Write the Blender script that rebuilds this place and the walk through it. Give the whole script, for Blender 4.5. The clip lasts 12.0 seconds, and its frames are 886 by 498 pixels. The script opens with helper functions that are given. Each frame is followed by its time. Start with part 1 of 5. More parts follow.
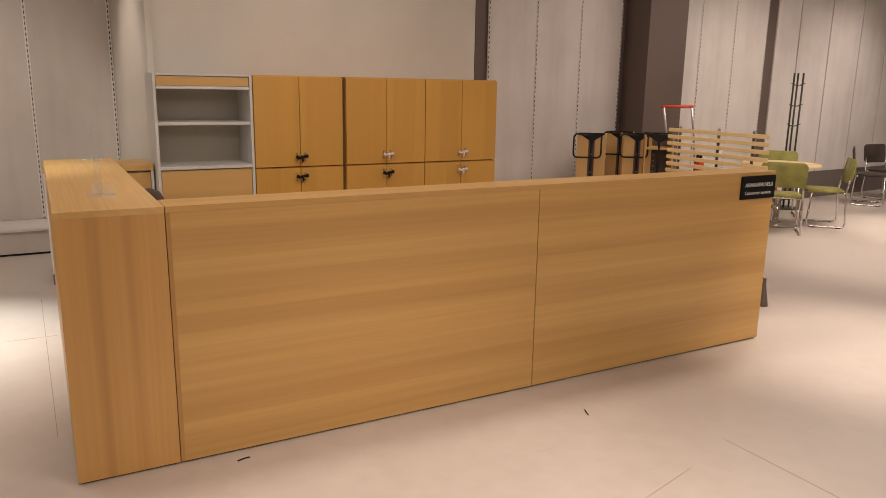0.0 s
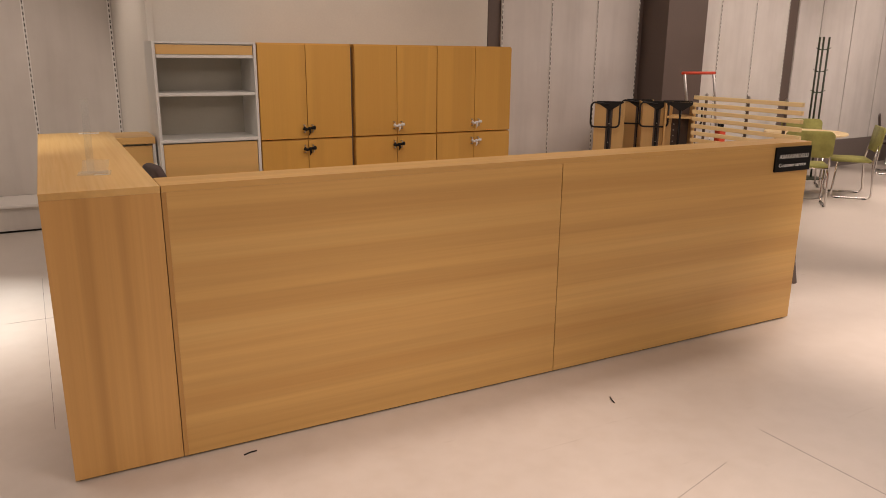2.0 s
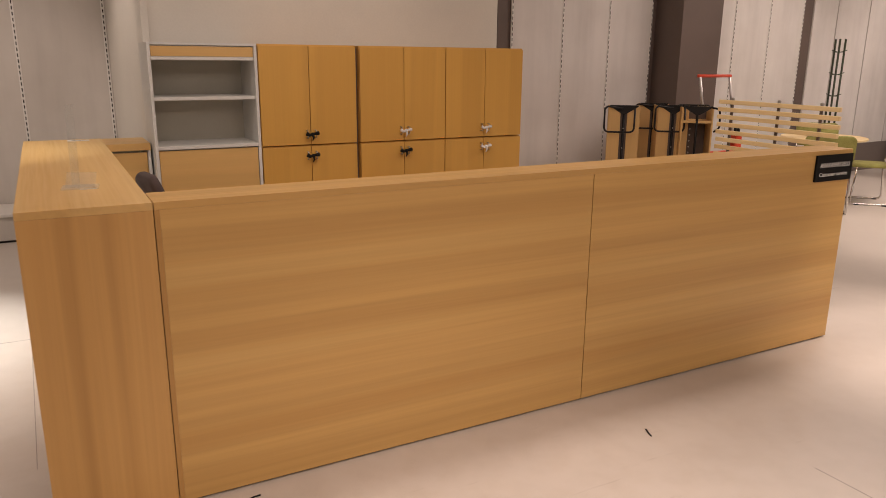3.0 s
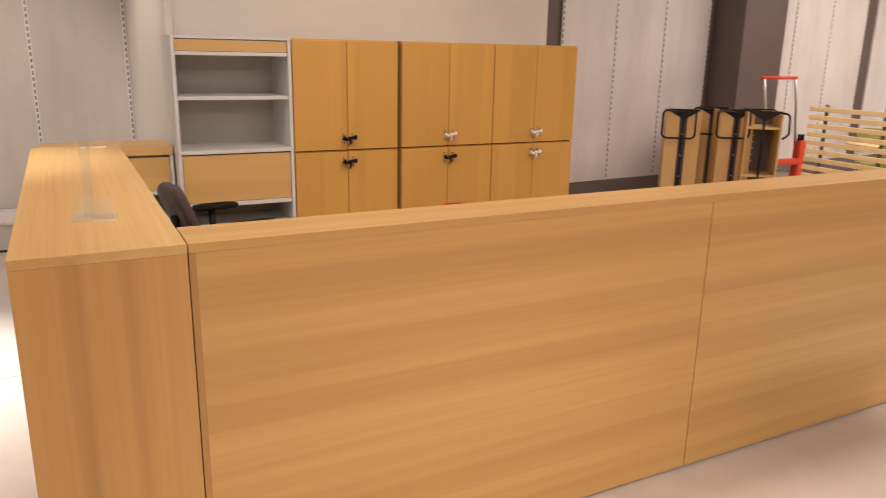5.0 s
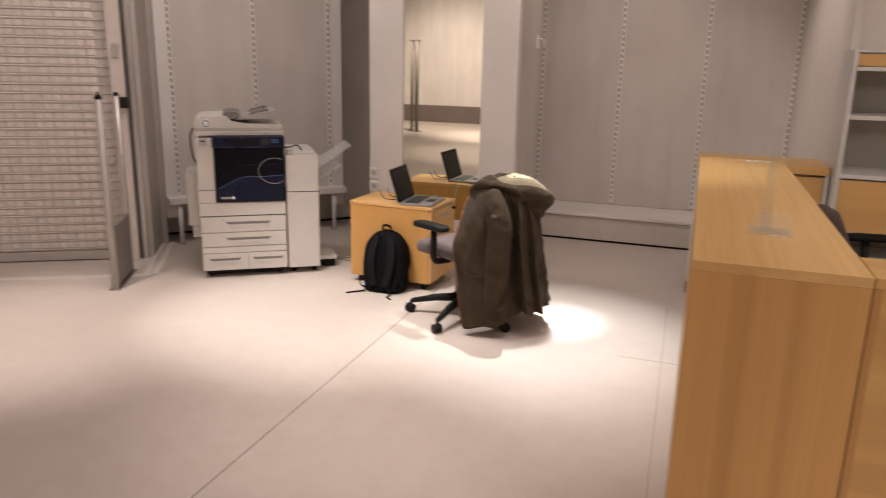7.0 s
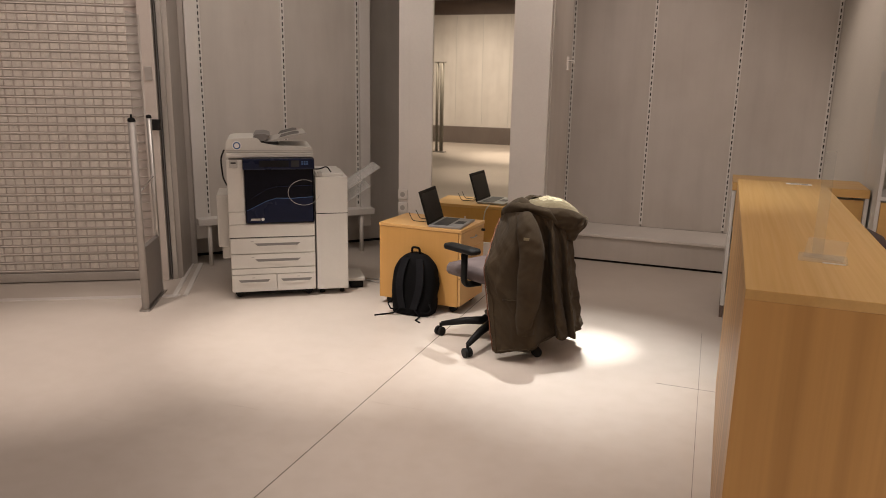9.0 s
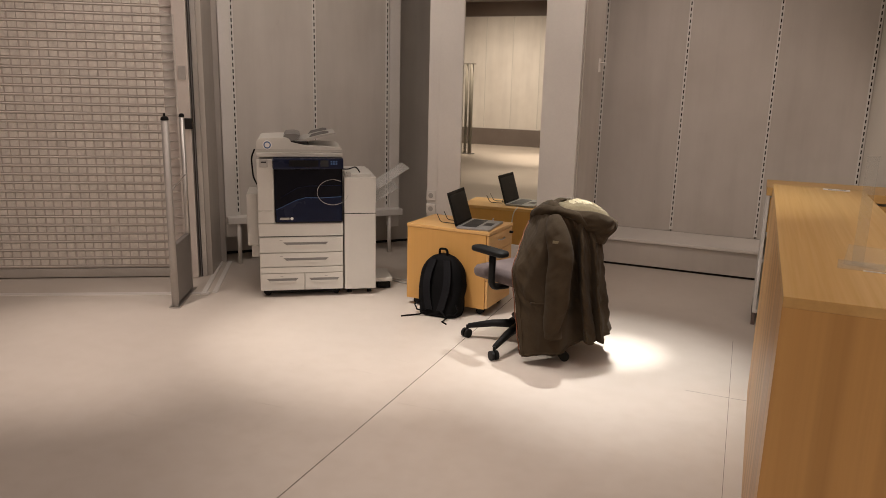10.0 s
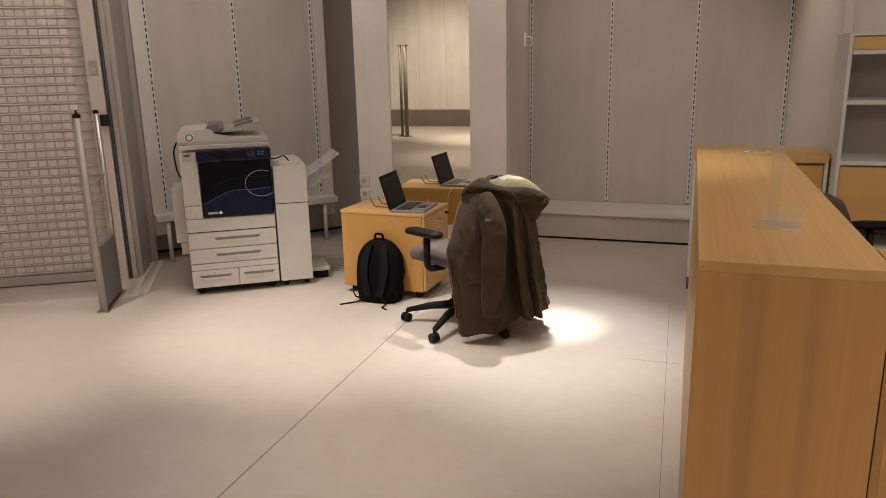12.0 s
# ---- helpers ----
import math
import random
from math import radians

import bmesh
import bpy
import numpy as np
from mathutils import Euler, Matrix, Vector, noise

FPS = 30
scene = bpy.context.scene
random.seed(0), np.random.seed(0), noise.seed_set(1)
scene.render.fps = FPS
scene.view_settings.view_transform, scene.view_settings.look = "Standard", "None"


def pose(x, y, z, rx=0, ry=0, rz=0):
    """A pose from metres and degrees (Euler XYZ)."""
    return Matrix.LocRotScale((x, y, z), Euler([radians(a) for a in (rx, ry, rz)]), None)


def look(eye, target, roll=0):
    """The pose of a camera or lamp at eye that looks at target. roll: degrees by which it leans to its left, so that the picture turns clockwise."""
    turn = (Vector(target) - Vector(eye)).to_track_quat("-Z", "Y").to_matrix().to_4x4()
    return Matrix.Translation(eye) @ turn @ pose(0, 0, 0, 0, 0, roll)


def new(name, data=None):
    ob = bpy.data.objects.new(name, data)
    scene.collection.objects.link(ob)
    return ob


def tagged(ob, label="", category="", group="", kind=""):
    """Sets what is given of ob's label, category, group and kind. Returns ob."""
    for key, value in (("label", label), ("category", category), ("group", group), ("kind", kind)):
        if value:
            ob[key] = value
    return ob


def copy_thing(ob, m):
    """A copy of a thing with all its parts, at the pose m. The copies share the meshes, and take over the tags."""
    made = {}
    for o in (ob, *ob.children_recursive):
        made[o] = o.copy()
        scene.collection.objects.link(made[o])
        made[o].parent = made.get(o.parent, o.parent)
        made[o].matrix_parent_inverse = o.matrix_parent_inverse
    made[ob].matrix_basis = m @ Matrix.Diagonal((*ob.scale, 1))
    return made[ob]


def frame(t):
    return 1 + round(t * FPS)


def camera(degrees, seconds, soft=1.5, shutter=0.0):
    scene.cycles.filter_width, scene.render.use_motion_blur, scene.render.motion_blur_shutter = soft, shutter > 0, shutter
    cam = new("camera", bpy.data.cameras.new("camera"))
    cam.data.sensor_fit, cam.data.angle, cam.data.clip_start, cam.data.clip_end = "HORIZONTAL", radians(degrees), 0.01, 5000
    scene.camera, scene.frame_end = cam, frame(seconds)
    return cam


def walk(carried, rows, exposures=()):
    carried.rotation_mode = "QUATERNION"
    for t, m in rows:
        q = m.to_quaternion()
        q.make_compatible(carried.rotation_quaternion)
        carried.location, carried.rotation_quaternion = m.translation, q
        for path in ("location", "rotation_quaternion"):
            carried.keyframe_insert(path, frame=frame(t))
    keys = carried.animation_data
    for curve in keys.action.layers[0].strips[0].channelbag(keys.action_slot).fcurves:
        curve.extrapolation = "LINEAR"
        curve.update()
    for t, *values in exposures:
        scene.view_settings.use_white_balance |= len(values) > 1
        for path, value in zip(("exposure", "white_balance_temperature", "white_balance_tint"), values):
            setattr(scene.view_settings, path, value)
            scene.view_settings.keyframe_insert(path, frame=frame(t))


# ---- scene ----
cam = camera(62.5, 12.0, soft=0.7, shutter=0.4)

PATH = [
    (0, (-0.023, -2.994, 1.563), (0.925, -1.285, 1.137), 0.9),
    (0.5, (-0.006, -2.996, 1.564), (0.914, -1.272, 1.135), 0.7),
    (1, (0.036, -2.976, 1.56), (0.932, -1.246, 1.107), 1.3),
    (1.5, (0.069, -2.933, 1.564), (0.953, -1.206, 1.081), 1.5),
    (2, (0.056, -2.778, 1.556), (0.974, -1.074, 1.049), 0.5),
    (2.5, (0.049, -2.63, 1.553), (0.986, -0.933, 1.059), -0.2),
    (3, (0.111, -2.467, 1.548), (1.035, -0.765, 1.049), 0.5),
    (3.2, (0.15, -2.385, 1.539), (1.084, -0.694, 1.022), 0.8),
    (4.8, (0.138, -1.876, 1.551), (1.074, -0.185, 1.035), 0.5),
    (5, (0.144, -1.842, 1.562), (1.038, -0.127, 1.051), 1.1),
    (5.5, (0.158, -1.789, 1.566), (0.949, -0.03, 1.037), 2.2),
    (5.8, (0.139, -1.735, 1.536), (0.765, 0.093, 1.019), 2.0),
    (6, (0.106, -1.738, 1.537), (0.56, 0.142, 1.026), 2.1),
    (6.2, (0.085, -1.796, 1.555), (0.237, 0.128, 1.032), 1.8),
    (6.5, (0.026, -1.799, 1.552), (-0.258, 0.109, 1.023), 1.4),
    (6.8, (-0.006, -1.807, 1.553), (-0.534, 0.052, 1.039), 1.4),
    (7, (-0.013, -1.792, 1.552), (-0.645, 0.038, 1.05), 1.2),
    (7.2, (-0.032, -1.808, 1.544), (-0.745, -0.001, 1.068), 0.5),
    (8.8, (-0.076, -1.764, 1.551), (-0.752, 0.059, 1.084), 0.8),
    (9, (-0.076, -1.767, 1.557), (-0.77, 0.054, 1.107), 1.0),
    (9.5, (-0.089, -1.758, 1.552), (-0.821, 0.044, 1.087), 1.8),
    (10, (-0.09, -1.756, 1.553), (-0.851, 0.038, 1.106), 1.4),
    (10.5, (-0.085, -1.755, 1.554), (-0.841, 0.037, 1.089), 1.2),
    (11, (-0.082, -1.755, 1.548), (-0.792, 0.054, 1.077), 0.5),
    (11.5, (-0.077, -1.722, 1.549), (-0.708, 0.114, 1.067), 0.5),
    (12, (-0.032, -1.676, 1.539), (-0.658, 0.159, 1.047), -1.3),
]
EXPOSURES = [(0, 0.05, 6650, 13), (3.2, 0.05, 6650, 15), (4.8, 0.53, 6450, 15), (5.6, 0.65, 6400, 16), (6.4, 0.20, 6450, 21), (7.2, -0.12, 6400, 17), (8.8, -0.38, 6550, 14), (12, -0.45, 6600, 13)]
walk(cam, [(t, look(eye, target, roll)) for t, eye, target, roll in PATH], EXPOSURES)

# ---- world and light ----
world = bpy.data.worlds.new("world")
scene.world = world
world.use_nodes = True
world.node_tree.nodes["Background"].inputs[0].default_value = (0.05, 0.045, 0.04, 1)
world.node_tree.nodes["Background"].inputs[1].default_value = 0.3

CEIL = 3.5
WALL_FILLS = (
    (-0.8, 3.1, -0.8, 5.2, 0.7, 96),
    (2.3, 1.7, 2.3, 3.7, 1.4, 36),
    (5.4, 2.0, 5.4, 3.9, 1.3, 12),
    (8.4, 2.2, 8.4, 4.0, 1.2, 44),
    (11.0, 2.2, 11.0, 4.2, 1.2, 100),
    (-2.9, 2.2, -3.5, 3.8, 1.0, 18),
    (-3.6, 1.0, -4.8, 2.2, 0.7, 46),
)


def spot(x, y, tx, ty, power, angle, blend=0.7, colour=(1.0, 0.83, 0.72), size=0.05):
    data = bpy.data.lights.new("spot", "SPOT")
    data.energy, data.spot_size, data.spot_blend = power, radians(angle), blend
    data.color, data.shadow_soft_size = colour, size
    ob = new("spot_lamp", data)
    ob.matrix_world = look((x, y, CEIL - 0.12), (tx, ty, 0))
    return ob


def fill_panel(x, y, sx, sy, power, colour=(1.0, 0.84, 0.735)):
    data = bpy.data.lights.new("panel", "AREA")
    data.shape, data.size, data.size_y, data.energy, data.color = "RECTANGLE", sx, sy, power, colour
    ob = new("panel_lamp", data)
    ob.matrix_world = pose(x, y, CEIL - 0.06)
    return ob


# accent lamps that throw the pools of light on the floor
spot(-3.6, 0.5, -3.5, 1.2, 390, 44, 1.0, colour=(1.0, 0.87, 0.77))
spot(-0.90, 2.74, -0.76, 2.48, 1000, 13.5, 1.0, colour=(1.0, 1.0, 0.95))
spot(-1.0, 2.80, -0.80, 2.25, 560, 38, 1.0, colour=(1.0, 1.0, 0.95), size=0.03)
spot(-1.7, 0.9, -1.2, 1.2, 170, 50, 1.0, colour=(1.0, 0.88, 0.78))
spot(-2.6, 1.2, -2.1, 2.1, 590, 44, 1.0, colour=(1.0, 0.92, 0.83))
spot(4.8, -0.9, 4.5, -0.45, 380, 44, 1.0)
# added fill for the floor before the counter, no pool of its own
spot(1.5, -2.1, 1.2, -1.3, 230, 60, 1.0)
spot(9.6, 1.4, 9.4, 1.5, 360, 50)
spot(7.4, 0.8, 7.3, 0.9, 170, 52)
spot(-0.5, 1.5, -0.25, 1.8, 180, 40, 1.0, colour=(1.0, 0.98, 0.92))
spot(-4.0, -6.0, -4.0, -6.3, 860, 56, 1.0)
spot(-3.2, -3.2, -3.4, -3.4, 200, 56)
# added to brighten the south wall that the mirror shows
spot(-5.6, -6.2, -6.0, -9.0, 580, 110, 1.0)
# unseen spots added to brighten the walls
for x, y, tx, ty, tz, p in WALL_FILLS:
    s = spot(x, y, tx, ty, p, 80, 1.0)
    s.matrix_world = look((x, y, CEIL - 0.12), (tx, ty, tz))
# unseen spot added to brighten the return board beside the recess
end_fill = spot(-0.15, 4.0, 0.78, 4.4, 80, 52, 1.0)
end_fill.matrix_world = look((-0.15, 4.0, CEIL - 0.12), (0.78, 4.4, 1.3))
# unseen area lights added as general fill from above
fill_panel(1.5, 0.6, 5.0, 0.5, 56)
fill_panel(1.4, -2.6, 4.2, 0.5, 30)
fill_panel(8.8, 1.5, 5.6, 0.5, 120)
fill_panel(-2.4, 2.2, 2.6, 0.5, 34, (1.0, 0.90, 0.80))
fill_panel(-2.0, -4.5, 5.0, 0.5, 84)
fill_panel(5.0, -5.0, 5.0, 0.5, 110)

# ---- materials ----


def nodes_of(name):
    m = bpy.data.materials.new(name)
    m.use_nodes = True
    return m, m.node_tree.nodes, m.node_tree.links, m.node_tree.nodes["Principled BSDF"]


def mapped(n, l, scale, rot=(0, 0, 0), shift=False):
    tc, mp = n.new("ShaderNodeTexCoord"), n.new("ShaderNodeMapping")
    mp.inputs["Scale"].default_value = scale
    mp.inputs["Rotation"].default_value = [radians(a) for a in rot]
    l.new(tc.outputs["Object"], mp.inputs["Vector"])
    if shift:
        oi, vm = n.new("ShaderNodeObjectInfo"), n.new("ShaderNodeVectorMath")
        vm.operation = "SCALE"
        vm.inputs[0].default_value = (7.3, 5.1, 9.7)
        l.new(oi.outputs["Random"], vm.inputs["Scale"])
        l.new(vm.outputs[0], mp.inputs["Location"])
    return mp


def noise_tex(n, l, mp, scale, detail=4, rough=0.55):
    t = n.new("ShaderNodeTexNoise")
    t.inputs["Scale"].default_value, t.inputs["Detail"].default_value = scale, detail
    t.inputs["Roughness"].default_value = rough
    l.new(mp.outputs[0], t.inputs["Vector"])
    return t


def ramp(n, l, src, stops):
    r = n.new("ShaderNodeValToRGB")
    while len(r.color_ramp.elements) < len(stops):
        r.color_ramp.elements.new(0.5)
    for e, (p, c) in zip(r.color_ramp.elements, stops):
        e.position, e.color = p, (*c, 1)
    l.new(src, r.inputs[0])
    return r


def mixed(n, l, fac, a, b, mode="MULTIPLY"):
    m = n.new("ShaderNodeMix")
    m.data_type, m.blend_type = "RGBA", mode
    if isinstance(fac, float):
        m.inputs[0].default_value = fac
    else:
        l.new(fac, m.inputs[0])
    l.new(a, m.inputs[6])
    if isinstance(b, tuple):
        m.inputs[7].default_value = (*b, 1)
    else:
        l.new(b, m.inputs[7])
    return m


def relief(n, l, src, bsdf, strength, dist=0.002):
    b = n.new("ShaderNodeBump")
    b.inputs["Strength"].default_value, b.inputs["Distance"].default_value = strength, dist
    l.new(src, b.inputs["Height"])
    l.new(b.outputs[0], bsdf.inputs["Normal"])


def scaled(c, f):
    return tuple(min(1, x * f) for x in c)


def plain(name, colour, rough=0.5, metal=0.0, vary=0.12, scale=3.0, fine=60.0, bump=0.08, rough_vary=0.1, spec=0.5):
    """Paint, plastic, metal: a broad drift of tone, a fine speckle and uneven gloss."""
    m, n, l, b = nodes_of(name)
    mp = mapped(n, l, (1, 1, 1))
    big, small = noise_tex(n, l, mp, scale), noise_tex(n, l, mp, fine, 3)
    r = ramp(n, l, big.outputs[0], [(0.3, scaled(colour, 1 - vary)), (0.7, scaled(colour, 1 + vary * 0.6))])
    sp = ramp(n, l, small.outputs[0], [(0.3, (1 - vary * 0.5,) * 3), (0.7, (1, 1, 1))])
    mx = mixed(n, l, 1.0, r.outputs[0], sp.outputs[0])
    l.new(mx.outputs[2], b.inputs["Base Color"])
    rr = ramp(n, l, big.outputs[0], [(0.3, (max(0.02, rough - rough_vary),) * 3), (0.7, (min(1, rough + rough_vary),) * 3)])
    l.new(rr.outputs[0], b.inputs["Roughness"])
    b.inputs["Metallic"].default_value = metal
    b.inputs["Specular IOR Level"].default_value = spec
    if bump:
        relief(n, l, small.outputs[0], b, bump)
    return m


def wood(name, light, dark, axis, rough=0.38, band=5.0, contrast=1.0, fine=1.0, soft=0.0):
    """Veneer or laminate: soft bands and fine streaks that run along the axis given."""
    m, n, l, b = nodes_of(name)
    k = "xyz".index(axis)
    s_wide, s_band, s_fine = [band] * 3, [band * 3.1] * 3, [75.0 * fine] * 3
    s_wide[k], s_band[k], s_fine[k] = 0.13, 0.35, 1.3
    wide = noise_tex(n, l, mapped(n, l, s_wide, shift=True), 1.0, 1, 0.5)
    bands = noise_tex(n, l, mapped(n, l, s_band, shift=True), 1.0, 2, 0.5)
    streaks = noise_tex(n, l, mapped(n, l, s_fine, shift=True), 1.0, 3, 0.6)
    mid = tuple((a + c) / 2 for a, c in zip(light, dark))
    r = ramp(n, l, wide.outputs[0], [(0.36 - soft, dark), (0.455, scaled(mid, 0.97)), (0.51 + soft, scaled(mid, 1.05)), (0.64 + soft, light)])
    q = ramp(n, l, bands.outputs[0], [(0.38, (1 - 0.05 * contrast, 1 - 0.06 * contrast, 1 - 0.075 * contrast)), (0.6, (1, 1, 1))])
    f = ramp(n, l, streaks.outputs[0], [(0.3, (1 - 0.06 * contrast,) * 3), (0.62, (1, 1, 1))])
    mx = mixed(n, l, 1.0, mixed(n, l, 1.0, r.outputs[0], q.outputs[0]).outputs[2], f.outputs[0])
    l.new(mx.outputs[2], b.inputs["Base Color"])
    rr = ramp(n, l, streaks.outputs[0], [(0.3, (rough + 0.08,) * 3), (0.7, (rough - 0.05,) * 3)])
    l.new(rr.outputs[0], b.inputs["Roughness"])
    relief(n, l, streaks.outputs[0], b, 0.04)
    return m


def cloth(name, colour, scale=900.0, vary=0.25, rough=0.9, bump=0.4, sheen=0.1, spec=0.2):
    m, n, l, b = nodes_of(name)
    mp = mapped(n, l, (1, 1, 1))
    big, weave = noise_tex(n, l, mp, 7.0), noise_tex(n, l, mp, scale, 2)
    r = ramp(n, l, big.outputs[0], [(0.3, scaled(colour, 1 - vary)), (0.7, scaled(colour, 1 + vary))])
    w = ramp(n, l, weave.outputs[0], [(0.35, (0.72,) * 3), (0.65, (1, 1, 1))])
    l.new(mixed(n, l, 1.0, r.outputs[0], w.outputs[0]).outputs[2], b.inputs["Base Color"])
    b.inputs["Roughness"].default_value = rough
    b.inputs["Specular IOR Level"].default_value = spec
    b.inputs["Sheen Weight"].default_value = sheen
    relief(n, l, weave.outputs[0], b, bump, 0.001)
    return m


def glass(name, colour=(0.97, 0.98, 0.98), rough=0.08, haze=0.05, ior=1.22):
    """A thin clear sheet: see-through, with gloss that grows to the edge-on view."""
    m, n, l, b = nodes_of(name)
    out = n["Material Output"]
    tr, gl, lw, mx = n.new("ShaderNodeBsdfTransparent"), n.new("ShaderNodeBsdfGlossy"), n.new("ShaderNodeLayerWeight"), n.new("ShaderNodeMixShader")
    up, fr = n.new("ShaderNodeMath"), n.new("ShaderNodeMath")
    up.operation, fr.operation = "POWER", "MULTIPLY_ADD"
    up.inputs[1].default_value = 4.0
    l.new(lw.outputs["Facing"], up.inputs[0])
    l.new(up.outputs[0], fr.inputs[0])
    df, m2 = n.new("ShaderNodeBsdfDiffuse"), n.new("ShaderNodeMixShader")
    df.inputs["Color"].default_value = (0.75, 0.74, 0.72, 1)
    m2.inputs[0].default_value = haze
    tr.inputs["Color"].default_value = (*colour, 1)
    gl.inputs["Roughness"].default_value = rough
    fr.inputs[1].default_value, fr.inputs[2].default_value = 1.6 * (ior - 1), 0.25 * (ior - 1)
    l.new(fr.outputs[0], mx.inputs[0])
    l.new(tr.outputs[0], mx.inputs[1])
    l.new(gl.outputs[0], mx.inputs[2])
    l.new(mx.outputs[0], m2.inputs[1])
    l.new(df.outputs[0], m2.inputs[2])
    l.new(m2.outputs[0], out.inputs["Surface"])
    n.remove(b)
    return m


def floor_material():
    m, n, l, b = nodes_of("floor_vinyl")
    mp = mapped(n, l, (1, 1, 1))
    big, mid, fine = noise_tex(n, l, mp, 0.7, 5), noise_tex(n, l, mp, 9.0, 5), noise_tex(n, l, mp, 220.0, 2)
    scuff = noise_tex(n, l, mapped(n, l, (1.2, 16, 1), (0, 0, 35)), 1.6, 6, 0.7)
    c = FLOOR_COLOUR
    r = ramp(n, l, big.outputs[0], [(0.3, scaled(c, 0.92)), (0.7, scaled(c, 1.04))])
    s = ramp(n, l, mid.outputs[0], [(0.25, (0.93, 0.92, 0.9)), (0.6, (1, 1, 1))])
    f = ramp(n, l, fine.outputs[0], [(0.3, (0.94,) * 3), (0.6, (1, 1, 1))])
    u = ramp(n, l, scuff.outputs[0], [(0.27, (0.82, 0.8, 0.78)), (0.36, (1, 1, 1))])
    mx = mixed(n, l, 1.0, mixed(n, l, 1.0, r.outputs[0], s.outputs[0]).outputs[2], f.outputs[0])
    l.new(mixed(n, l, 1.0, mx.outputs[2], u.outputs[0]).outputs[2], b.inputs["Base Color"])
    rr = ramp(n, l, mid.outputs[0], [(0.3, (0.36,) * 3), (0.7, (0.5,) * 3)])
    l.new(rr.outputs[0], b.inputs["Roughness"])
    relief(n, l, fine.outputs[0], b, 0.05)
    return m


FLOOR_COLOUR = (0.62, 0.56, 0.50)
M_FLOOR = floor_material()
M_SEAM = plain("seam_dark", (0.14, 0.12, 0.10), 0.8)
M_WALLCREAM = plain("wall_cream_paint", (0.74, 0.71, 0.64), 0.6, vary=0.08, scale=1.1)


def smudged(name, colour, rough=0.6):
    """Painted board with soft upright streaks, smudges and small marks."""
    m, n, l, b = nodes_of(name)
    streak = noise_tex(n, l, mapped(n, l, (5, 5, 0.5), shift=True), 1.0, 4, 0.6)
    cloud = noise_tex(n, l, mapped(n, l, (1, 1, 1)), 1.6, 4)
    mark = noise_tex(n, l, mapped(n, l, (9, 9, 3), shift=True), 1.0, 6, 0.75)
    fine = noise_tex(n, l, mapped(n, l, (1, 1, 1)), 160.0, 2)
    r = ramp(n, l, streak.outputs[0], [(0.32, scaled(colour, 0.93)), (0.5, colour), (0.68, scaled(colour, 1.04))])
    c = ramp(n, l, cloud.outputs[0], [(0.3, (0.90, 0.89, 0.88)), (0.6, (1, 1, 1))])
    k = ramp(n, l, mark.outputs[0], [(0.25, (0.86, 0.85, 0.84)), (0.34, (1, 1, 1))])
    mx = mixed(n, l, 1.0, mixed(n, l, 1.0, r.outputs[0], c.outputs[0]).outputs[2], k.outputs[0])
    l.new(mx.outputs[2], b.inputs["Base Color"])
    b.inputs["Roughness"].default_value = rough
    relief(n, l, fine.outputs[0], b, 0.08)
    return m


M_WALLGREY = smudged("wall_grey_board", (0.595, 0.56, 0.515))
M_WALL = smudged("wall_white_board", (0.68, 0.65, 0.62), 0.55)
M_DARKWALL = plain("wall_dark_grey", (0.34, 0.32, 0.30), 0.65, vary=0.08)
M_JAMB = smudged("wall_grey_jamb", (0.44, 0.405, 0.37))
M_BROWN = plain("brown_paint", (0.135, 0.10, 0.085), 0.55, vary=0.1)
M_SKIRT = plain("skirting_brown_grey", (0.17, 0.14, 0.125), 0.5, vary=0.1)
M_WHITE = plain("white_paint", (0.74, 0.71, 0.67), 0.5, vary=0.06, scale=2.0)
M_CHANNEL = plain("channel_enamel", (0.76, 0.74, 0.70), 0.4, vary=0.04)
M_SLOT = plain("slot_black", (0.012, 0.011, 0.01), 0.9)
M_CEIL = plain("ceiling_dark", (0.30, 0.27, 0.25), 0.8)
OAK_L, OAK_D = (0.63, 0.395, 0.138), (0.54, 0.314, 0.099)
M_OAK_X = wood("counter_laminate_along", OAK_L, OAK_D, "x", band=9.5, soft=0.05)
# same laminate, paler: the sheen on the top is put into its colour
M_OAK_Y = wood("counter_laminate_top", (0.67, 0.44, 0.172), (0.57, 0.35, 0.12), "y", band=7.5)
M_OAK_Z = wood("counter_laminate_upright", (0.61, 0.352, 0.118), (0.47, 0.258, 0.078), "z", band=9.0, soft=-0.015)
BEECH_L, BEECH_D = (0.645, 0.362, 0.080), (0.625, 0.346, 0.074)
M_BEECH = wood("beech_veneer_upright", BEECH_L, BEECH_D, "z", band=3.0, contrast=0.45)
M_BEECH_X = wood("beech_veneer_along", scaled(BEECH_L, 1.1), scaled(BEECH_D, 1.1), "x", band=3.0, contrast=0.45)
M_MAPLE = wood("pale_tambour_front", (0.70, 0.445, 0.165), (0.65, 0.405, 0.145), "x", band=3.0, contrast=0.6)
M_PED = wood("pedestal_veneer_upright", (0.58, 0.315, 0.092), (0.54, 0.29, 0.082), "z", band=3.0, contrast=0.5)
M_PED_X = wood("pedestal_veneer_along", (0.66, 0.39, 0.145), (0.61, 0.35, 0.125), "x", band=3.0, contrast=0.5)
M_PLY = wood("birch_plywood", (0.70, 0.46, 0.19), (0.62, 0.39, 0.15), "z", band=4.0, contrast=0.7)
M_SLAT = wood("birch_slat", (0.86, 0.68, 0.37), (0.79, 0.59, 0.29), "x", band=8.0, contrast=0.6)
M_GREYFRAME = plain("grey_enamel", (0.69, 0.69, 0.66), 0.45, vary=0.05)
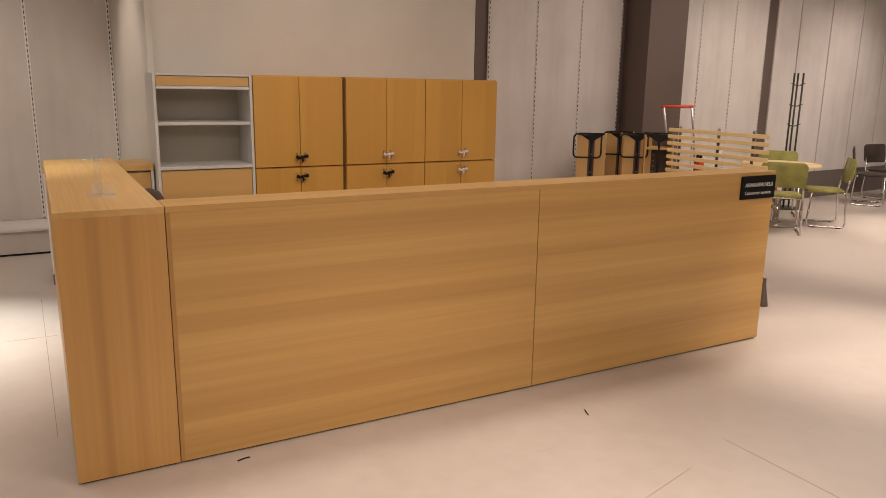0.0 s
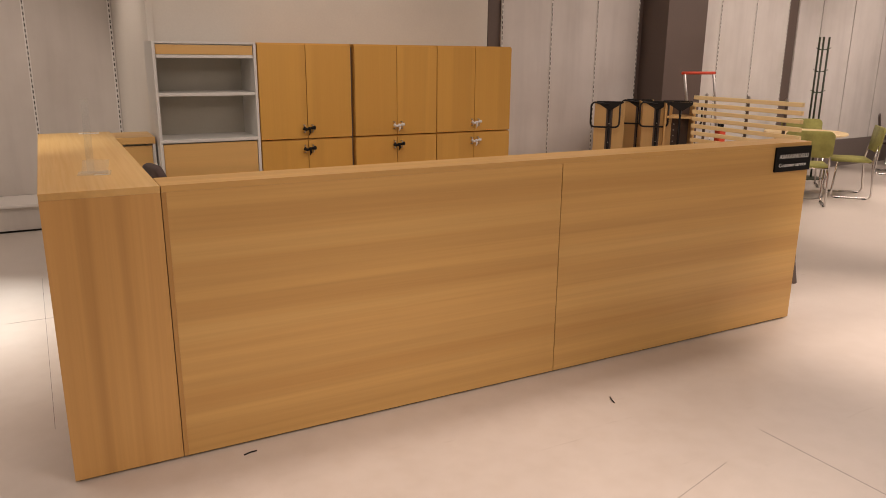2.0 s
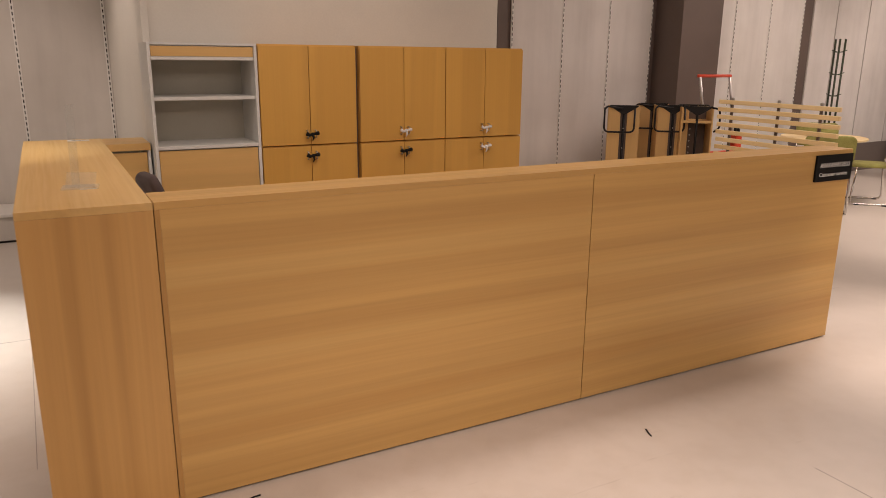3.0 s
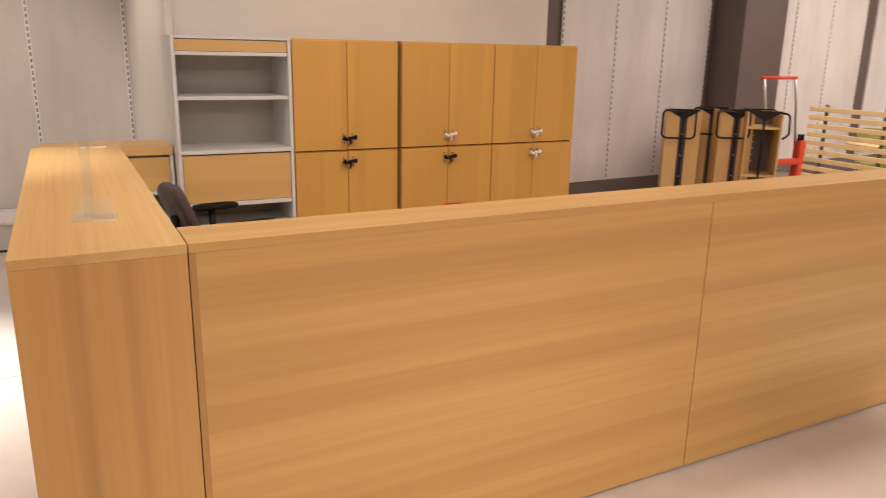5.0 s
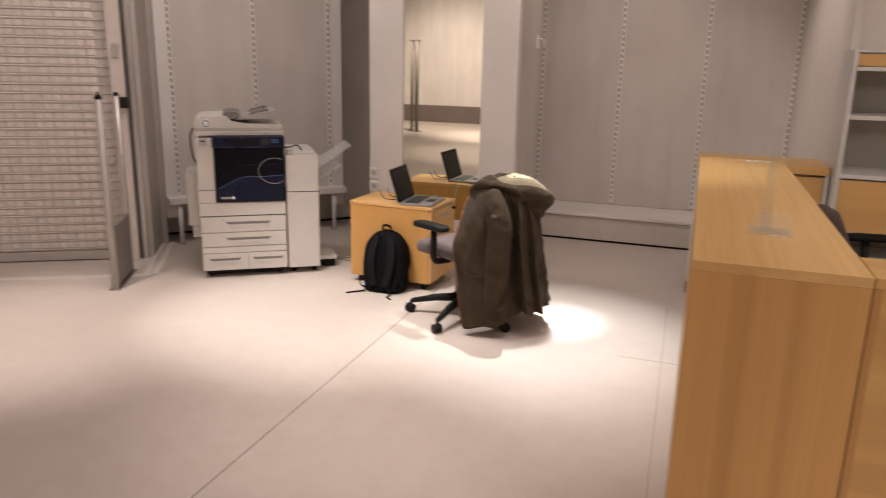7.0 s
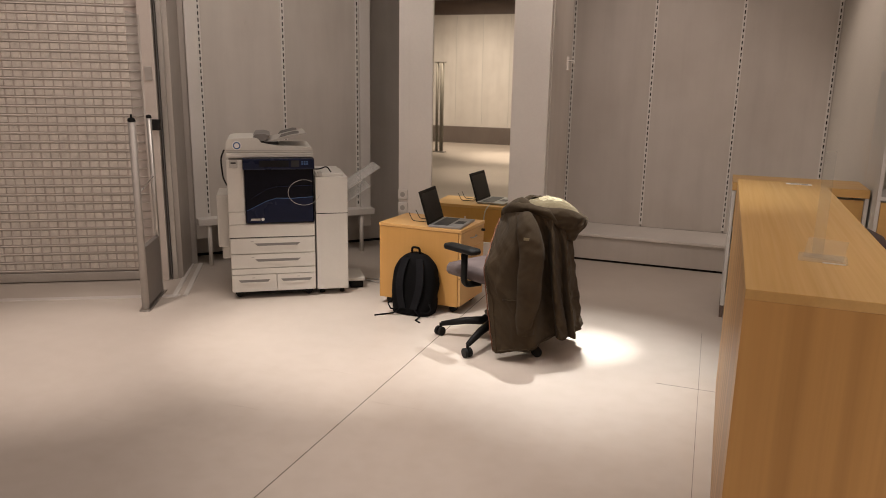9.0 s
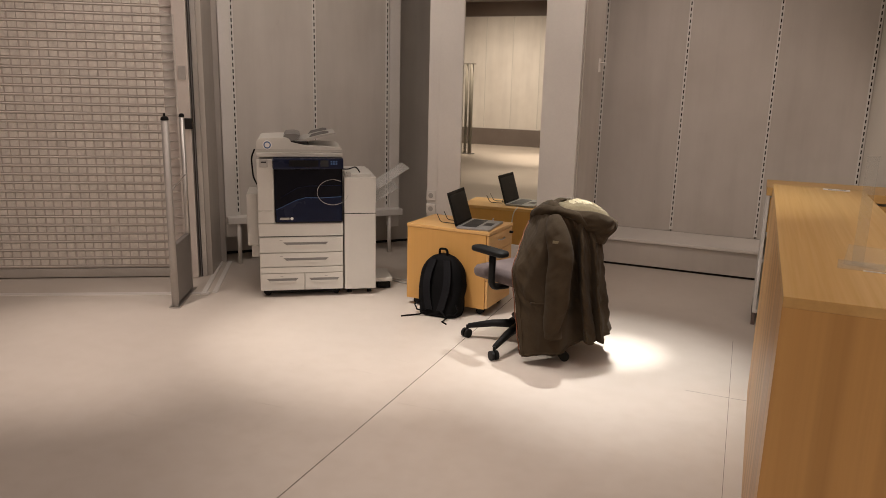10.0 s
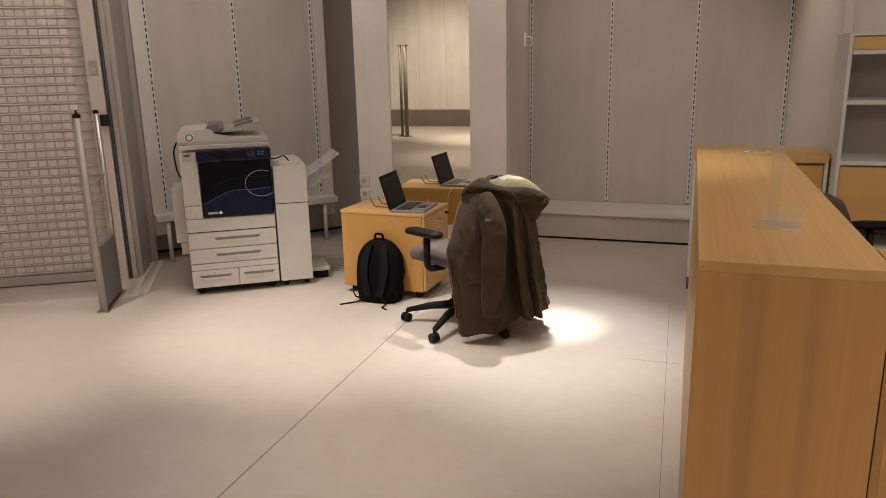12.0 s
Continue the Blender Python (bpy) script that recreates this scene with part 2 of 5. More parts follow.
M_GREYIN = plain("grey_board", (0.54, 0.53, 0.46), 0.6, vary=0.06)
M_BLACK = plain("black_plastic", (0.007, 0.007, 0.007), 0.55, vary=0.2, spec=0.2)
M_BLACKMETAL = plain("black_steel", (0.014, 0.013, 0.013), 0.42, 0.2, spec=0.35)
M_CHROME = plain("chrome", (0.72, 0.70, 0.68), 0.16, 1.0, vary=0.05, bump=0)
M_STEEL = plain("brushed_steel", (0.5, 0.48, 0.46), 0.34, 1.0)
M_ALU = plain("aluminium", (0.62, 0.60, 0.57), 0.38, 0.85)
M_RED = plain("red_plastic", (0.72, 0.075, 0.03), 0.4)
M_PRINTER = plain("printer_shell", (0.62, 0.60, 0.555), 0.45, vary=0.05)
M_PRINTERGREY = plain("printer_grey", (0.42, 0.40, 0.37), 0.5, vary=0.06)
M_NAVYLOW = plain("navy_gloss_low", (0.006, 0.010, 0.032), 0.25, vary=0.2, bump=0, spec=0.25)
M_NAVY = plain("navy_gloss", (0.002, 0.0025, 0.007), 0.16, vary=0.2, bump=0, spec=0.18)
M_SCREEN = plain("dark_screen", (0.004, 0.004, 0.005), 0.35, vary=0.1, bump=0, spec=0.25)
M_LED = plain("key_blue", (0.05, 0.12, 0.28), 0.4)
M_LAPTOP = plain("laptop_silver", (0.30, 0.30, 0.30), 0.38, 0.5, vary=0.05)
M_KEYS = plain("key_black", (0.014, 0.014, 0.015), 0.5)
M_TRAYGREY = plain("tray_grey", (0.20, 0.19, 0.18), 0.5, vary=0.08)
M_PAPER = plain("paper_white", (0.8, 0.79, 0.76), 0.7, vary=0.04)
M_INK = plain("ink_dark", (0.04, 0.04, 0.05), 0.6)
M_LETTER = plain("letter_white", (0.8, 0.8, 0.78), 0.5, vary=0.03)
M_GREEN = cloth("green_cloth", (0.36, 0.35, 0.11), 500)
M_BROWNCLOTH = cloth("brown_leatherette", (0.06, 0.042, 0.035), 400, rough=0.6)
M_SEAT = cloth("mauve_cloth", (0.15, 0.118, 0.116), 700)
M_SEATBROWN = cloth("brown_grey_cloth", (0.10, 0.075, 0.07), 700)
M_RIB = cloth("beige_rib_knit", (0.20, 0.165, 0.10), 260, vary=0.2, bump=1.0)
M_JACKET = cloth("khaki_cotton", (0.058, 0.042, 0.026), 1200, vary=0.14, sheen=0.03, spec=0.1)
M_LINING = cloth("cream_fleece", (0.46, 0.41, 0.27), 160, vary=0.15, bump=1.0)
M_ZIP = plain("zip_copper", (0.22, 0.09, 0.05), 0.4, 0.6)
M_BAG = cloth("black_nylon", (0.004, 0.004, 0.0045), 900, rough=0.75, sheen=0.0, spec=0.1)
M_STRAP = cloth("grey_webbing", (0.011, 0.011, 0.013), 600, rough=0.75, sheen=0.0, spec=0.1)
M_RACK = plain("rack_dark_green", (0.035, 0.045, 0.022), 0.4)
M_CABLE = plain("cable_white", (0.55, 0.53, 0.50), 0.5)
M_HAZE_LOW = glass("scuffed_acrylic", haze=0.075, ior=1.05)
M_ROD = plain("shutter_rod", (0.68, 0.62, 0.57), 0.4, 0.15, vary=0.08)
M_HAZY = glass("hazy_acrylic", haze=0.3, ior=1.15)
M_GATEDARK = plain("gate_base_grey", (0.21, 0.19, 0.175), 0.5, vary=0.1)
# threshold steel; its bright reflection is put into the pale base colour
M_STRIP = plain("bright_strip", (0.82, 0.78, 0.75), 0.35, 0.3, vary=0.06)
M_POST = plain("matt_aluminium", (0.50, 0.47, 0.44), 0.5, 0.5)
M_GATEPOST = plain("gate_post_bronze", (0.20, 0.185, 0.155), 0.6, 0.0, spec=0.3)
M_GATEGLASS = glass("gate_acrylic", (0.99, 0.99, 0.99), 0.06, 0.05, 1.03)
M_PANE = plain("shutter_pane", (0.80, 0.75, 0.68), 0.35, vary=0.16, scale=14)
M_BRICK = plain("shutter_back", (0.63, 0.56, 0.515), 0.5, vary=0.14, scale=9)
M_TIE = plain("white_tie", (0.8, 0.79, 0.77), 0.5)


def mirror_material():
    m, n, l, b = nodes_of("mirror_silver")
    b.inputs["Metallic"].default_value, b.inputs["Roughness"].default_value = 1.0, 0.015
    b.inputs["Base Color"].default_value = (0.94, 0.95, 0.83, 1)
    return m


M_MIRROR = mirror_material()

# ---- mesh helpers ----


def box(bm, x0, x1, y0, y1, z0, z1, bevel=0.0, m=None):
    """A box, with eased edges where bevel is given."""
    r = bmesh.ops.create_cube(bm, size=1.0)
    vs = r["verts"]
    for v in vs:
        v.co = Vector((x0 + (v.co.x + 0.5) * (x1 - x0), y0 + (v.co.y + 0.5) * (y1 - y0), z0 + (v.co.z + 0.5) * (z1 - z0)))
    if bevel:
        es = list({e for v in vs for e in v.link_edges})
        out = bmesh.ops.bevel(bm, geom=es, offset=bevel, segments=2, affect="EDGES", profile=0.6)
        vs = [v for v in out["verts"]]
    if m is not None:
        bmesh.ops.transform(bm, matrix=m, verts=list(set(vs)))
    return vs


def fast_box(bm, x0, x1, y0, y1, z0, z1):
    v = [bm.verts.new((x, y, z)) for x in (x0, x1) for y in (y0, y1) for z in (z0, z1)]
    for q in ((0, 1, 3, 2), (4, 6, 7, 5), (0, 4, 5, 1), (2, 3, 7, 6), (0, 2, 6, 4), (1, 5, 7, 3)):
        bm.faces.new([v[i] for i in q])


def tube(bm, pts, r, seg=10, caps=True, taper=None):
    """A round bar swept along the points; taper gives a radius for each point."""
    pts = [Vector(p) for p in pts]
    rings, up = [], None
    for i, p in enumerate(pts):
        d = (pts[min(i + 1, len(pts) - 1)] - pts[max(i - 1, 0)]).normalized()
        if up is None:
            up = d.orthogonal().normalized()
        up = (up - d * up.dot(d)).normalized()
        side = d.cross(up)
        rad = taper[i] if taper else r
        rings.append([bm.verts.new(p + (up * math.cos(a) + side * math.sin(a)) * rad) for a in (k * math.tau / seg for k in range(seg))])
    for a, b in zip(rings, rings[1:]):
        for k in range(seg):
            bm.faces.new((a[k], a[(k + 1) % seg], b[(k + 1) % seg], b[k]))
    if caps:
        bm.faces.new(list(reversed(rings[0])))
        bm.faces.new(rings[-1])


def bent(pts, radius=0.04, n=5):
    """The points with their corners rounded."""
    pts = [Vector(p) for p in pts]
    out = [pts[0]]
    for a, b, c in zip(pts, pts[1:], pts[2:]):
        u, w = (a - b), (c - b)
        k = min(radius, u.length * 0.45, w.length * 0.45)
        p, q = b + u.normalized() * k, b + w.normalized() * k
        for i in range(n + 1):
            t = i / n
            out.append(p * (1 - t) ** 2 + b * 2 * t * (1 - t) + q * t * t)
    out.append(pts[-1])
    return out


def lathe(bm, profile, seg=24, centre=(0, 0)):
    rings = []
    for r, z in profile:
        rings.append([bm.verts.new((centre[0] + r * math.cos(k * math.tau / seg), centre[1] + r * math.sin(k * math.tau / seg), z)) for k in range(seg)])
    for a, b in zip(rings, rings[1:]):
        for k in range(seg):
            bm.faces.new((a[k], a[(k + 1) % seg], b[(k + 1) % seg], b[k]))
    bm.faces.new(list(reversed(rings[0])))
    bm.faces.new(rings[-1])


def prism(bm, outline, y0, y1):
    """An outline in x and z, given a depth in y."""
    a = [bm.verts.new((x, y0, z)) for x, z in outline]
    b = [bm.verts.new((x, y1, z)) for x, z in outline]
    k = len(a)
    for i in range(k):
        bm.faces.new((a[i], a[(i + 1) % k], b[(i + 1) % k], b[i]))
    bm.faces.new(list(reversed(a)))
    bm.faces.new(b)


def pad(bm, x0, x1, y0, y1, z0, z1, corner=0.08, bulge=0.02, n=8, curve=None):
    """A cushion: rounded in plan, domed on top; curve bends it by x."""
    cx, cy, hx, hy = (x0 + x1) / 2, (y0 + y1) / 2, (x1 - x0) / 2, (y1 - y0) / 2
    ring = []
    for qx, qy, a0 in ((1, 1, 0), (-1, 1, 90), (-1, -1, 180), (1, -1, 270)):
        for i in range(n):
            a = radians(a0 + 90 * i / (n - 1))
            ring.append((qx * (hx - corner) + corner * math.cos(a), qy * (hy - corner) + corner * math.sin(a)))
    layers = [(0.96, z0), (1.0, z0 + (z1 - z0) * 0.3), (1.0, z0 + (z1 - z0) * 0.7), (0.95, z1), (0.6, z1 + bulge * 0.7), (0.05, z1 + bulge)]
    rings = []
    for s, z in layers:
        rings.append([bm.verts.new((cx + x * s, cy + y * s, z + (curve(cx + x * s, cy + y * s) if curve else 0))) for x, y in ring])
    k = len(ring)
    for a, b in zip(rings, rings[1:]):
        for i in range(k):
            bm.faces.new((a[i], a[(i + 1) % k], b[(i + 1) % k], b[i]))
    bm.faces.new(list(reversed(rings[0])))
    bm.faces.new(rings[-1])


def part(name, bm, material, parent=None, label="", smooth=False, m=None):
    me = bpy.data.meshes.new(name)
    bmesh.ops.recalc_face_normals(bm, faces=bm.faces)
    if m is not None:
        bm.transform(m)
    bm.to_mesh(me)
    bm.free()
    me.materials.append(material)
    if smooth:
        for p in me.polygons:
            p.use_smooth = True
    ob = new(name, me)
    if parent is not None:
        ob.parent = parent
    if label:
        tagged(ob, label)
    return ob


def made(fn, *args, **kw):
    bm = bmesh.new()
    fn(bm, *args, **kw)
    return bm


def slab(name, material, parent, x0, x1, y0, y1, z0, z1, bevel=0.0, label=""):
    return part(name, made(box, x0, x1, y0, y1, z0, z1, bevel), material, parent, label)


def bar(name, material, parent, pts, r, seg=10, label="", taper=None):
    return part(name, made(tube, pts, r, seg, True, taper), material, parent, label, smooth=True)


def thing(name, label, category, m, group="", kind=""):
    ob = new(name)
    ob.empty_display_size = 0.1
    ob.matrix_world = m
    return tagged(ob, label, category, group, kind)


def again(ob):
    """Another object on the same mesh, for alike pieces."""
    o = bpy.data.objects.new(ob.name, ob.data)
    scene.collection.objects.link(o)
    o.parent = ob.parent
    return o

# ---- structure ----
WALL_TOP = 3.08


def setting(name, label, category="wall"):
    ob = new(name)
    ob.empty_display_size = 0.1
    return tagged(ob, label, category, kind="structure")


def wall_box(name, label, x0, y0, x1, y1, z0, z1, thick, material, category="wall"):
    """A wall from one corner to the other; its thickness lies on the left of that line."""
    length, ang = math.hypot(x1 - x0, y1 - y0), math.degrees(math.atan2(y1 - y0, x1 - x0))
    ob = part(name, made(box, 0, length, 0, thick, z0, z1), material)
    ob.matrix_world = pose(x0, y0, 0, 0, 0, ang)
    return tagged(ob, label, category, kind="structure")


floor = part("floor", made(box, -8.5, 15.5, -12.5, 6.2, -0.12, 0.0), M_FLOOR)
tagged(floor, "pale beige vinyl floor with thin dark seams and scuffs", "floor", kind="structure")


def floor_seam(x0, y0, x1, y1, w=0.005):
    dx, dy = x1 - x0, y1 - y0
    k = math.hypot(dx, dy)
    ob = part("seam", made(box, 0, k, -w / 2, w / 2, -0.003, 0.0008), M_SEAM, floor)
    ob.matrix_basis = pose(x0, y0, 0, 0, 0, math.degrees(math.atan2(dy, dx)))


floor_seam(-1.585, -3.5, -1.65, 4.6, 0.004)
floor_seam(2.655, -3.2, 2.645, -0.9, 0.0013)
floor_seam(-0.06, 0.5, -0.1, 3.0, 0.0018)
floor_seam(-0.3, 2.05, 0.0, 2.05, 0.0012)
floor_seam(1.6, -1.2, 2.3, -1.02, 0.001)

# unseen ceiling added over the room, in a guessed dark tone
ceiling = part("ceiling", made(box, -8.5, 15.5, -12.5, 6.2, CEIL, CEIL + 0.15), M_CEIL)
tagged(ceiling, "dark matt ceiling, unseen, added to close the room", "ceiling", kind="structure")

# unseen outer walls, added to close the shop
wall_box("wall_north", "plain wall closing the shop", -8.5, 5.9, 15.5, 5.9, 0, CEIL, 0.2, M_DARKWALL)
wall_box("wall_east", "plain white wall closing the shop", 14.8, 6.0, 14.8, -12.5, 0, CEIL, 0.2, M_WALL)
wall_box("wall_west", "plain wall closing the shop", -8.2, -12.5, -8.2, 6.0, 0, CEIL, 0.2, M_WALL)


def slot_channel(parent, x, y, z0, z1, material=M_CHANNEL, w=0.03, proud=0.006, half=0.0046):
    """An upright steel channel with its row of dark slots; the face looks to -y."""
    ch = part("channel", made(box, x - w / 2, x + w / 2, y - proud, y + 0.01, z0, z1), material, parent)
    bm = bmesh.new()
    z = z0 + 0.03
    while z < z1 - 0.04:
        fast_box(bm, x - half, x + half, y - proud - 0.0015, y - proud + 0.004, z, z + 0.030)
        z += 0.05
    part("slot_row", bm, M_SLOT, ch, "row of dark slots")
    return ch


def board_row(parent, xs, y, z0, z1, material, gap=0.012, thick=0.02, name="panel"):
    for a, b in zip(xs, xs[1:]):
        slab(name, material, parent, a + gap / 2, b - gap / 2, y, y + thick, z0, z1, 0.002)


# far wall that the mirror shows
wall_s = setting("wall_south", "white slotted wall panels over a brown skirting")
wall_s.matrix_world = pose(-3.0, -9.2, 0, 0, 0, 180)
slab("backing", M_BROWN, wall_s, -18.5, 5.4, 0.02, 0.2, 0, CEIL)
SS = [-18.0, -12.0, -8.0, -4.0, 0.1, 0.8, 1.5, 2.2, 2.9, 3.6, 4.3, 5.0]
board_row(wall_s, SS, 0.0, 0.42, 3.15, M_WALL)
for x in SS[4:]:
    slot_channel(wall_s, x, 0.0, 0.42, 3.15)
slab("skirting", M_SKIRT, wall_s, -18.4, 5.3, -0.012, 0.02, 0.0, 0.42, 0.003)

# recessed display wall with a low plinth ledge, west of the cabinets
wall_w = setting("wall_recess", "grey slotted display wall with a pale plinth ledge")
YS = 5.2
SW = [-1.47, -0.75, -0.025, 0.70]
slab("backing", M_DARKWALL, wall_w, -2.4, 0.8, YS + 0.03, YS + 0.2, 0, CEIL)
board_row(wall_w, [-2.2] + SW + [0.78], YS, 0.25, CEIL - 0.1, M_WALLGREY)
for x in SW:
    slot_channel(wall_w, x, YS, 0.27, CEIL - 0.1)
slab("plinth", M_WALLGREY, wall_w, -2.2, 0.78, 4.665, 4.685, 0.02, 0.225, 0.002)
# black strip stands in for the shade in the gap under the plinth
slab("plinth_foot", M_SLOT, wall_w, -2.2, 0.78, 4.677, 4.7, 0.0, 0.02)
slab("ledge", M_WHITE, wall_w, -2.2, 0.78, 4.645, YS - 0.002, 0.225, 0.25, 0.004)

# plain wall behind the cabinets, with the end that turns into the recess
wall_c = setting("wall_cabinets", "plain off-white painted wall behind the cabinets")
slab("backing", M_WHITE, wall_c, 0.86, 4.0, 3.76, 3.95, 0, CEIL)
board_row(wall_c, [0.84, 4.05], 3.735, 0, CEIL - 0.02, M_WALLCREAM, 0.004, 0.02)
ret = part("return_board", made(box, 0, 1.5, 0, 0.05, 0, CEIL - 0.02, 0.003), M_WALLCREAM, wall_c)
ret.matrix_basis = pose(0.72, 5.19, 0, 0, 0, -85.3)

# slotted wall on the east side of the cabinets
RP, RA = Vector((4.03, 3.72, 0)), 4.2
wall_r = setting("wall_slotted", "white slotted wall panels over a brown skirting")
wall_r.matrix_world = pose(RP.x, RP.y, 0, 0, 0, RA)
slab("backing", M_BROWN, wall_r, 0.03, 11.2, 0.02, 0.2, 0, CEIL)
SR = [0.19, 0.84, 1.49, 2.13]
board_row(wall_r, SR, 0.0, 0.41, WALL_TOP, M_WALL)
SR2 = [2.98, 3.58, 4.27, 4.97]
board_row(wall_r, SR2, 0.0, 0.41, WALL_TOP, M_WALL)
SR3 = [5.2, 5.76, 6.56, 7.42, 8.2, 8.95, 9.7, 10.4]
board_row(wall_r, SR3, 0.0, 0.41, WALL_TOP, M_WALL, 0.022)
for x in SR + SR2:
    slot_channel(wall_r, x, 0.0, 0.41, WALL_TOP, w=0.02, half=0.0042)
slab("skirting", M_SKIRT, wall_r, 0.05, 11.0, -0.012, 0.02, 0.0, 0.405, 0.003)

column = part("column", made(box, 6.24, 6.84, 3.5, 4.1, 0, CEIL, 0.006), M_BROWN)
tagged(column, "square brown painted column", "column", kind="structure")

# mirror pillar
pillar = setting("mirror_pillar", "white pillar with a tall framed mirror", "pillar")
PX0, PX1, PY = -2.44, -1.275, 3.42
slab("core", M_WHITE, pillar, PX0 + 0.02, PX1, PY + 0.035, 4.09, 0, CEIL - 0.01)
slab("stile", M_WHITE, pillar, -2.35, -2.16, PY, PY + 0.03, 0, CEIL - 0.01, 0.004)
slab("stile", M_WHITE, pillar, -1.545, PX1, PY, PY + 0.03, 0, CEIL - 0.01, 0.004)
slab("edge_board", M_WHITE, pillar, PX0, -2.352, PY + 0.012, PY + 0.034, 0, CEIL - 0.01, 0.003)
slab("rail", M_WHITE, pillar, -2.16, -1.545, PY, PY + 0.03, 0.0, 0.36, 0.004)
slab("header", M_WHITE, pillar, -2.16, -1.545, PY, PY + 0.03, 2.75, CEIL - 0.01, 0.004)
slab("mirror", M_MIRROR, pillar, -2.158, -1.547, PY + 0.012, PY + 0.03, 0.362, 2.748, 0, "tall clear mirror")
# east side in shade: the shade is put in as grey board
slab("side_board", M_WALLGREY, pillar, PX1 + 0.001, PX1 + 0.012, PY + 0.032, 4.085, 0, CEIL - 0.01)
slab("dark_side", M_WALLGREY, pillar, PX0, PX0 + 0.018, PY + 0.036, 4.99, 0, CEIL - 0.01)

# angled slotted wall behind the copier
wall_p = setting("wall_angled", "grey slotted display wall standing at an angle behind the copier")
ANG = 48.0
u, v = Vector((math.cos(radians(ANG)), math.sin(radians(ANG)), 0)), Vector((-math.sin(radians(ANG)), math.cos(radians(ANG)), 0))
P0 = Vector((-3.90, 2.98, 0)) + v * 0.3
wall_p.matrix_world = pose(P0.x, P0.y, 0, 0, 0, ANG)
slab("backing", M_WALLGREY, wall_p, -0.6, 2.3, 0.30, 0.45, 0, CEIL)
SP = [0.035, 0.715, 1.375]
board_row(wall_p, SP, 0.0, 0.40, CEIL - 0.05, M_WALLGREY, 0.03)
for x in SP:
    slot_channel(wall_p, x, -0.002, 0.40, CEIL - 0.05)
slab("side_post", M_WHITE, wall_p, -0.075, 0.018, -0.03, 0.05, 0.22, CEIL - 0.05, 0.004)
slab("side_post", M_WHITE, wall_p, 1.395, 1.49, -0.03, 0.05, 0.22, CEIL - 0.05, 0.004)
slab("filler", M_JAMB, wall_p, -0.15, -0.076, 0.0, 0.03, 0, CEIL - 0.05)
slab("shelf_foot", M_WHITE, wall_p, -0.07, 1.49, -0.13, 0.03, 0.345, 0.40, 0.004)
for x in (0.02, 1.37):
    bar("leg", M_WHITE, wall_p, [(x, -0.10, 0.0), (x, -0.10, 0.35)], 0.018)
slab("floor_strip", M_SLOT, wall_p, -0.3, 2.2, 0.285, 0.3, 0, 0.02)

# shutter bay
SA = 31.0
bay = setting("shutter_bay", "rolling grille shutter with a steel guide beside it", "shutter")
bay.matrix_world = pose(-4.17, 2.57, 0, 0, 0, SA)
SH_X0, SH_X1 = -4.2, 0.04
slab("bottom_bar", M_ALU, bay, SH_X0, SH_X1, -0.02, 0.02, 0.008, 0.075, 0.004)
slab("guide", M_ROD, bay, 0.045, 0.145, -0.05, 0.06, 0, CEIL - 0.1, 0.006)
slab("guide_slot", M_TRAYGREY, bay, 0.160, 0.1635, -0.03, 0.06, 0, CEIL - 0.1)
slab("jamb", M_JAMB, bay, 0.168, 0.24, 0.02, 0.75, 0, CEIL)
slab("jamb_trim", M_ALU, bay, 0.168, 0.205, -0.012, 0.018, 0, CEIL - 0.1, 0.004)
slab("lintel", M_DARKWALL, bay, SH_X0, 0.045, -0.1, 0.2, 2.9, CEIL)
slab("lock_box", M_BLACKMETAL, bay, 0.10, 0.16, -0.085, -0.052, 1.16, 1.24, 0.006)
slab("switch_plate", M_ALU, bay, 0.075, 0.125, -0.062, -0.052, 1.52, 1.62, 0.003)
slab("backing_board", M_WALL, bay, SH_X0, 0.167, 0.1, 0.14, 0.0, CEIL)
PITCH = 0.065
rows = int((2.88 - 0.09) / PITCH)
rod = bar("slat", M_ROD, bay, [(SH_X0, 0, 0.09), (SH_X1, 0, 0.09)], 0.0065, 8)
for i in range(1, rows):
    again(rod).matrix_basis = pose(0, 0, i * PITCH)
bm = bmesh.new()
for i in range(rows):
    z, x = 0.09 + i * PITCH, SH_X0
    while x < SH_X1 - 0.1:
        k = 0.002 * math.sin(i * 5.1 + x * 37)
        fast_box(bm, x + 0.006 + k, x + 0.060 + k, -0.002, 0.006, z + 0.013, z + PITCH - 0.011)
        x += 0.066
tagged(part("pane_grid", bm, M_PANE, bay, "rows of small cloudy panes"), kind="stuff")
slab("curtain_sheet", M_BRICK, bay, SH_X0, SH_X1, 0.0065, 0.012, 0.076, 2.9)

# steel thresholds set in the floor before the shutter
threshold = part("threshold", made(box, -4.6, 0.0, -0.03, 0.03, -0.01, 0.006, 0.002), M_STRIP)
threshold.matrix_world = pose(-3.66, 2.30, 0, 0, 0, 29.5)
tagged(threshold, "bright steel threshold strip across the shop entrance", "threshold", kind="structure")
track = setting("floor_track", "white double floor track running into the corner", "threshold")
track.matrix_world = pose(-3.66, 2.30, 0, 0, 0, 122.5)
for y in (-0.055, 0.02):
    slab("strip", M_WHITE, track, 0.0, 0.95, y, y + 0.035, -0.005, 0.008, 0.002)

# ---- things: the service counter ----
H = 1.10


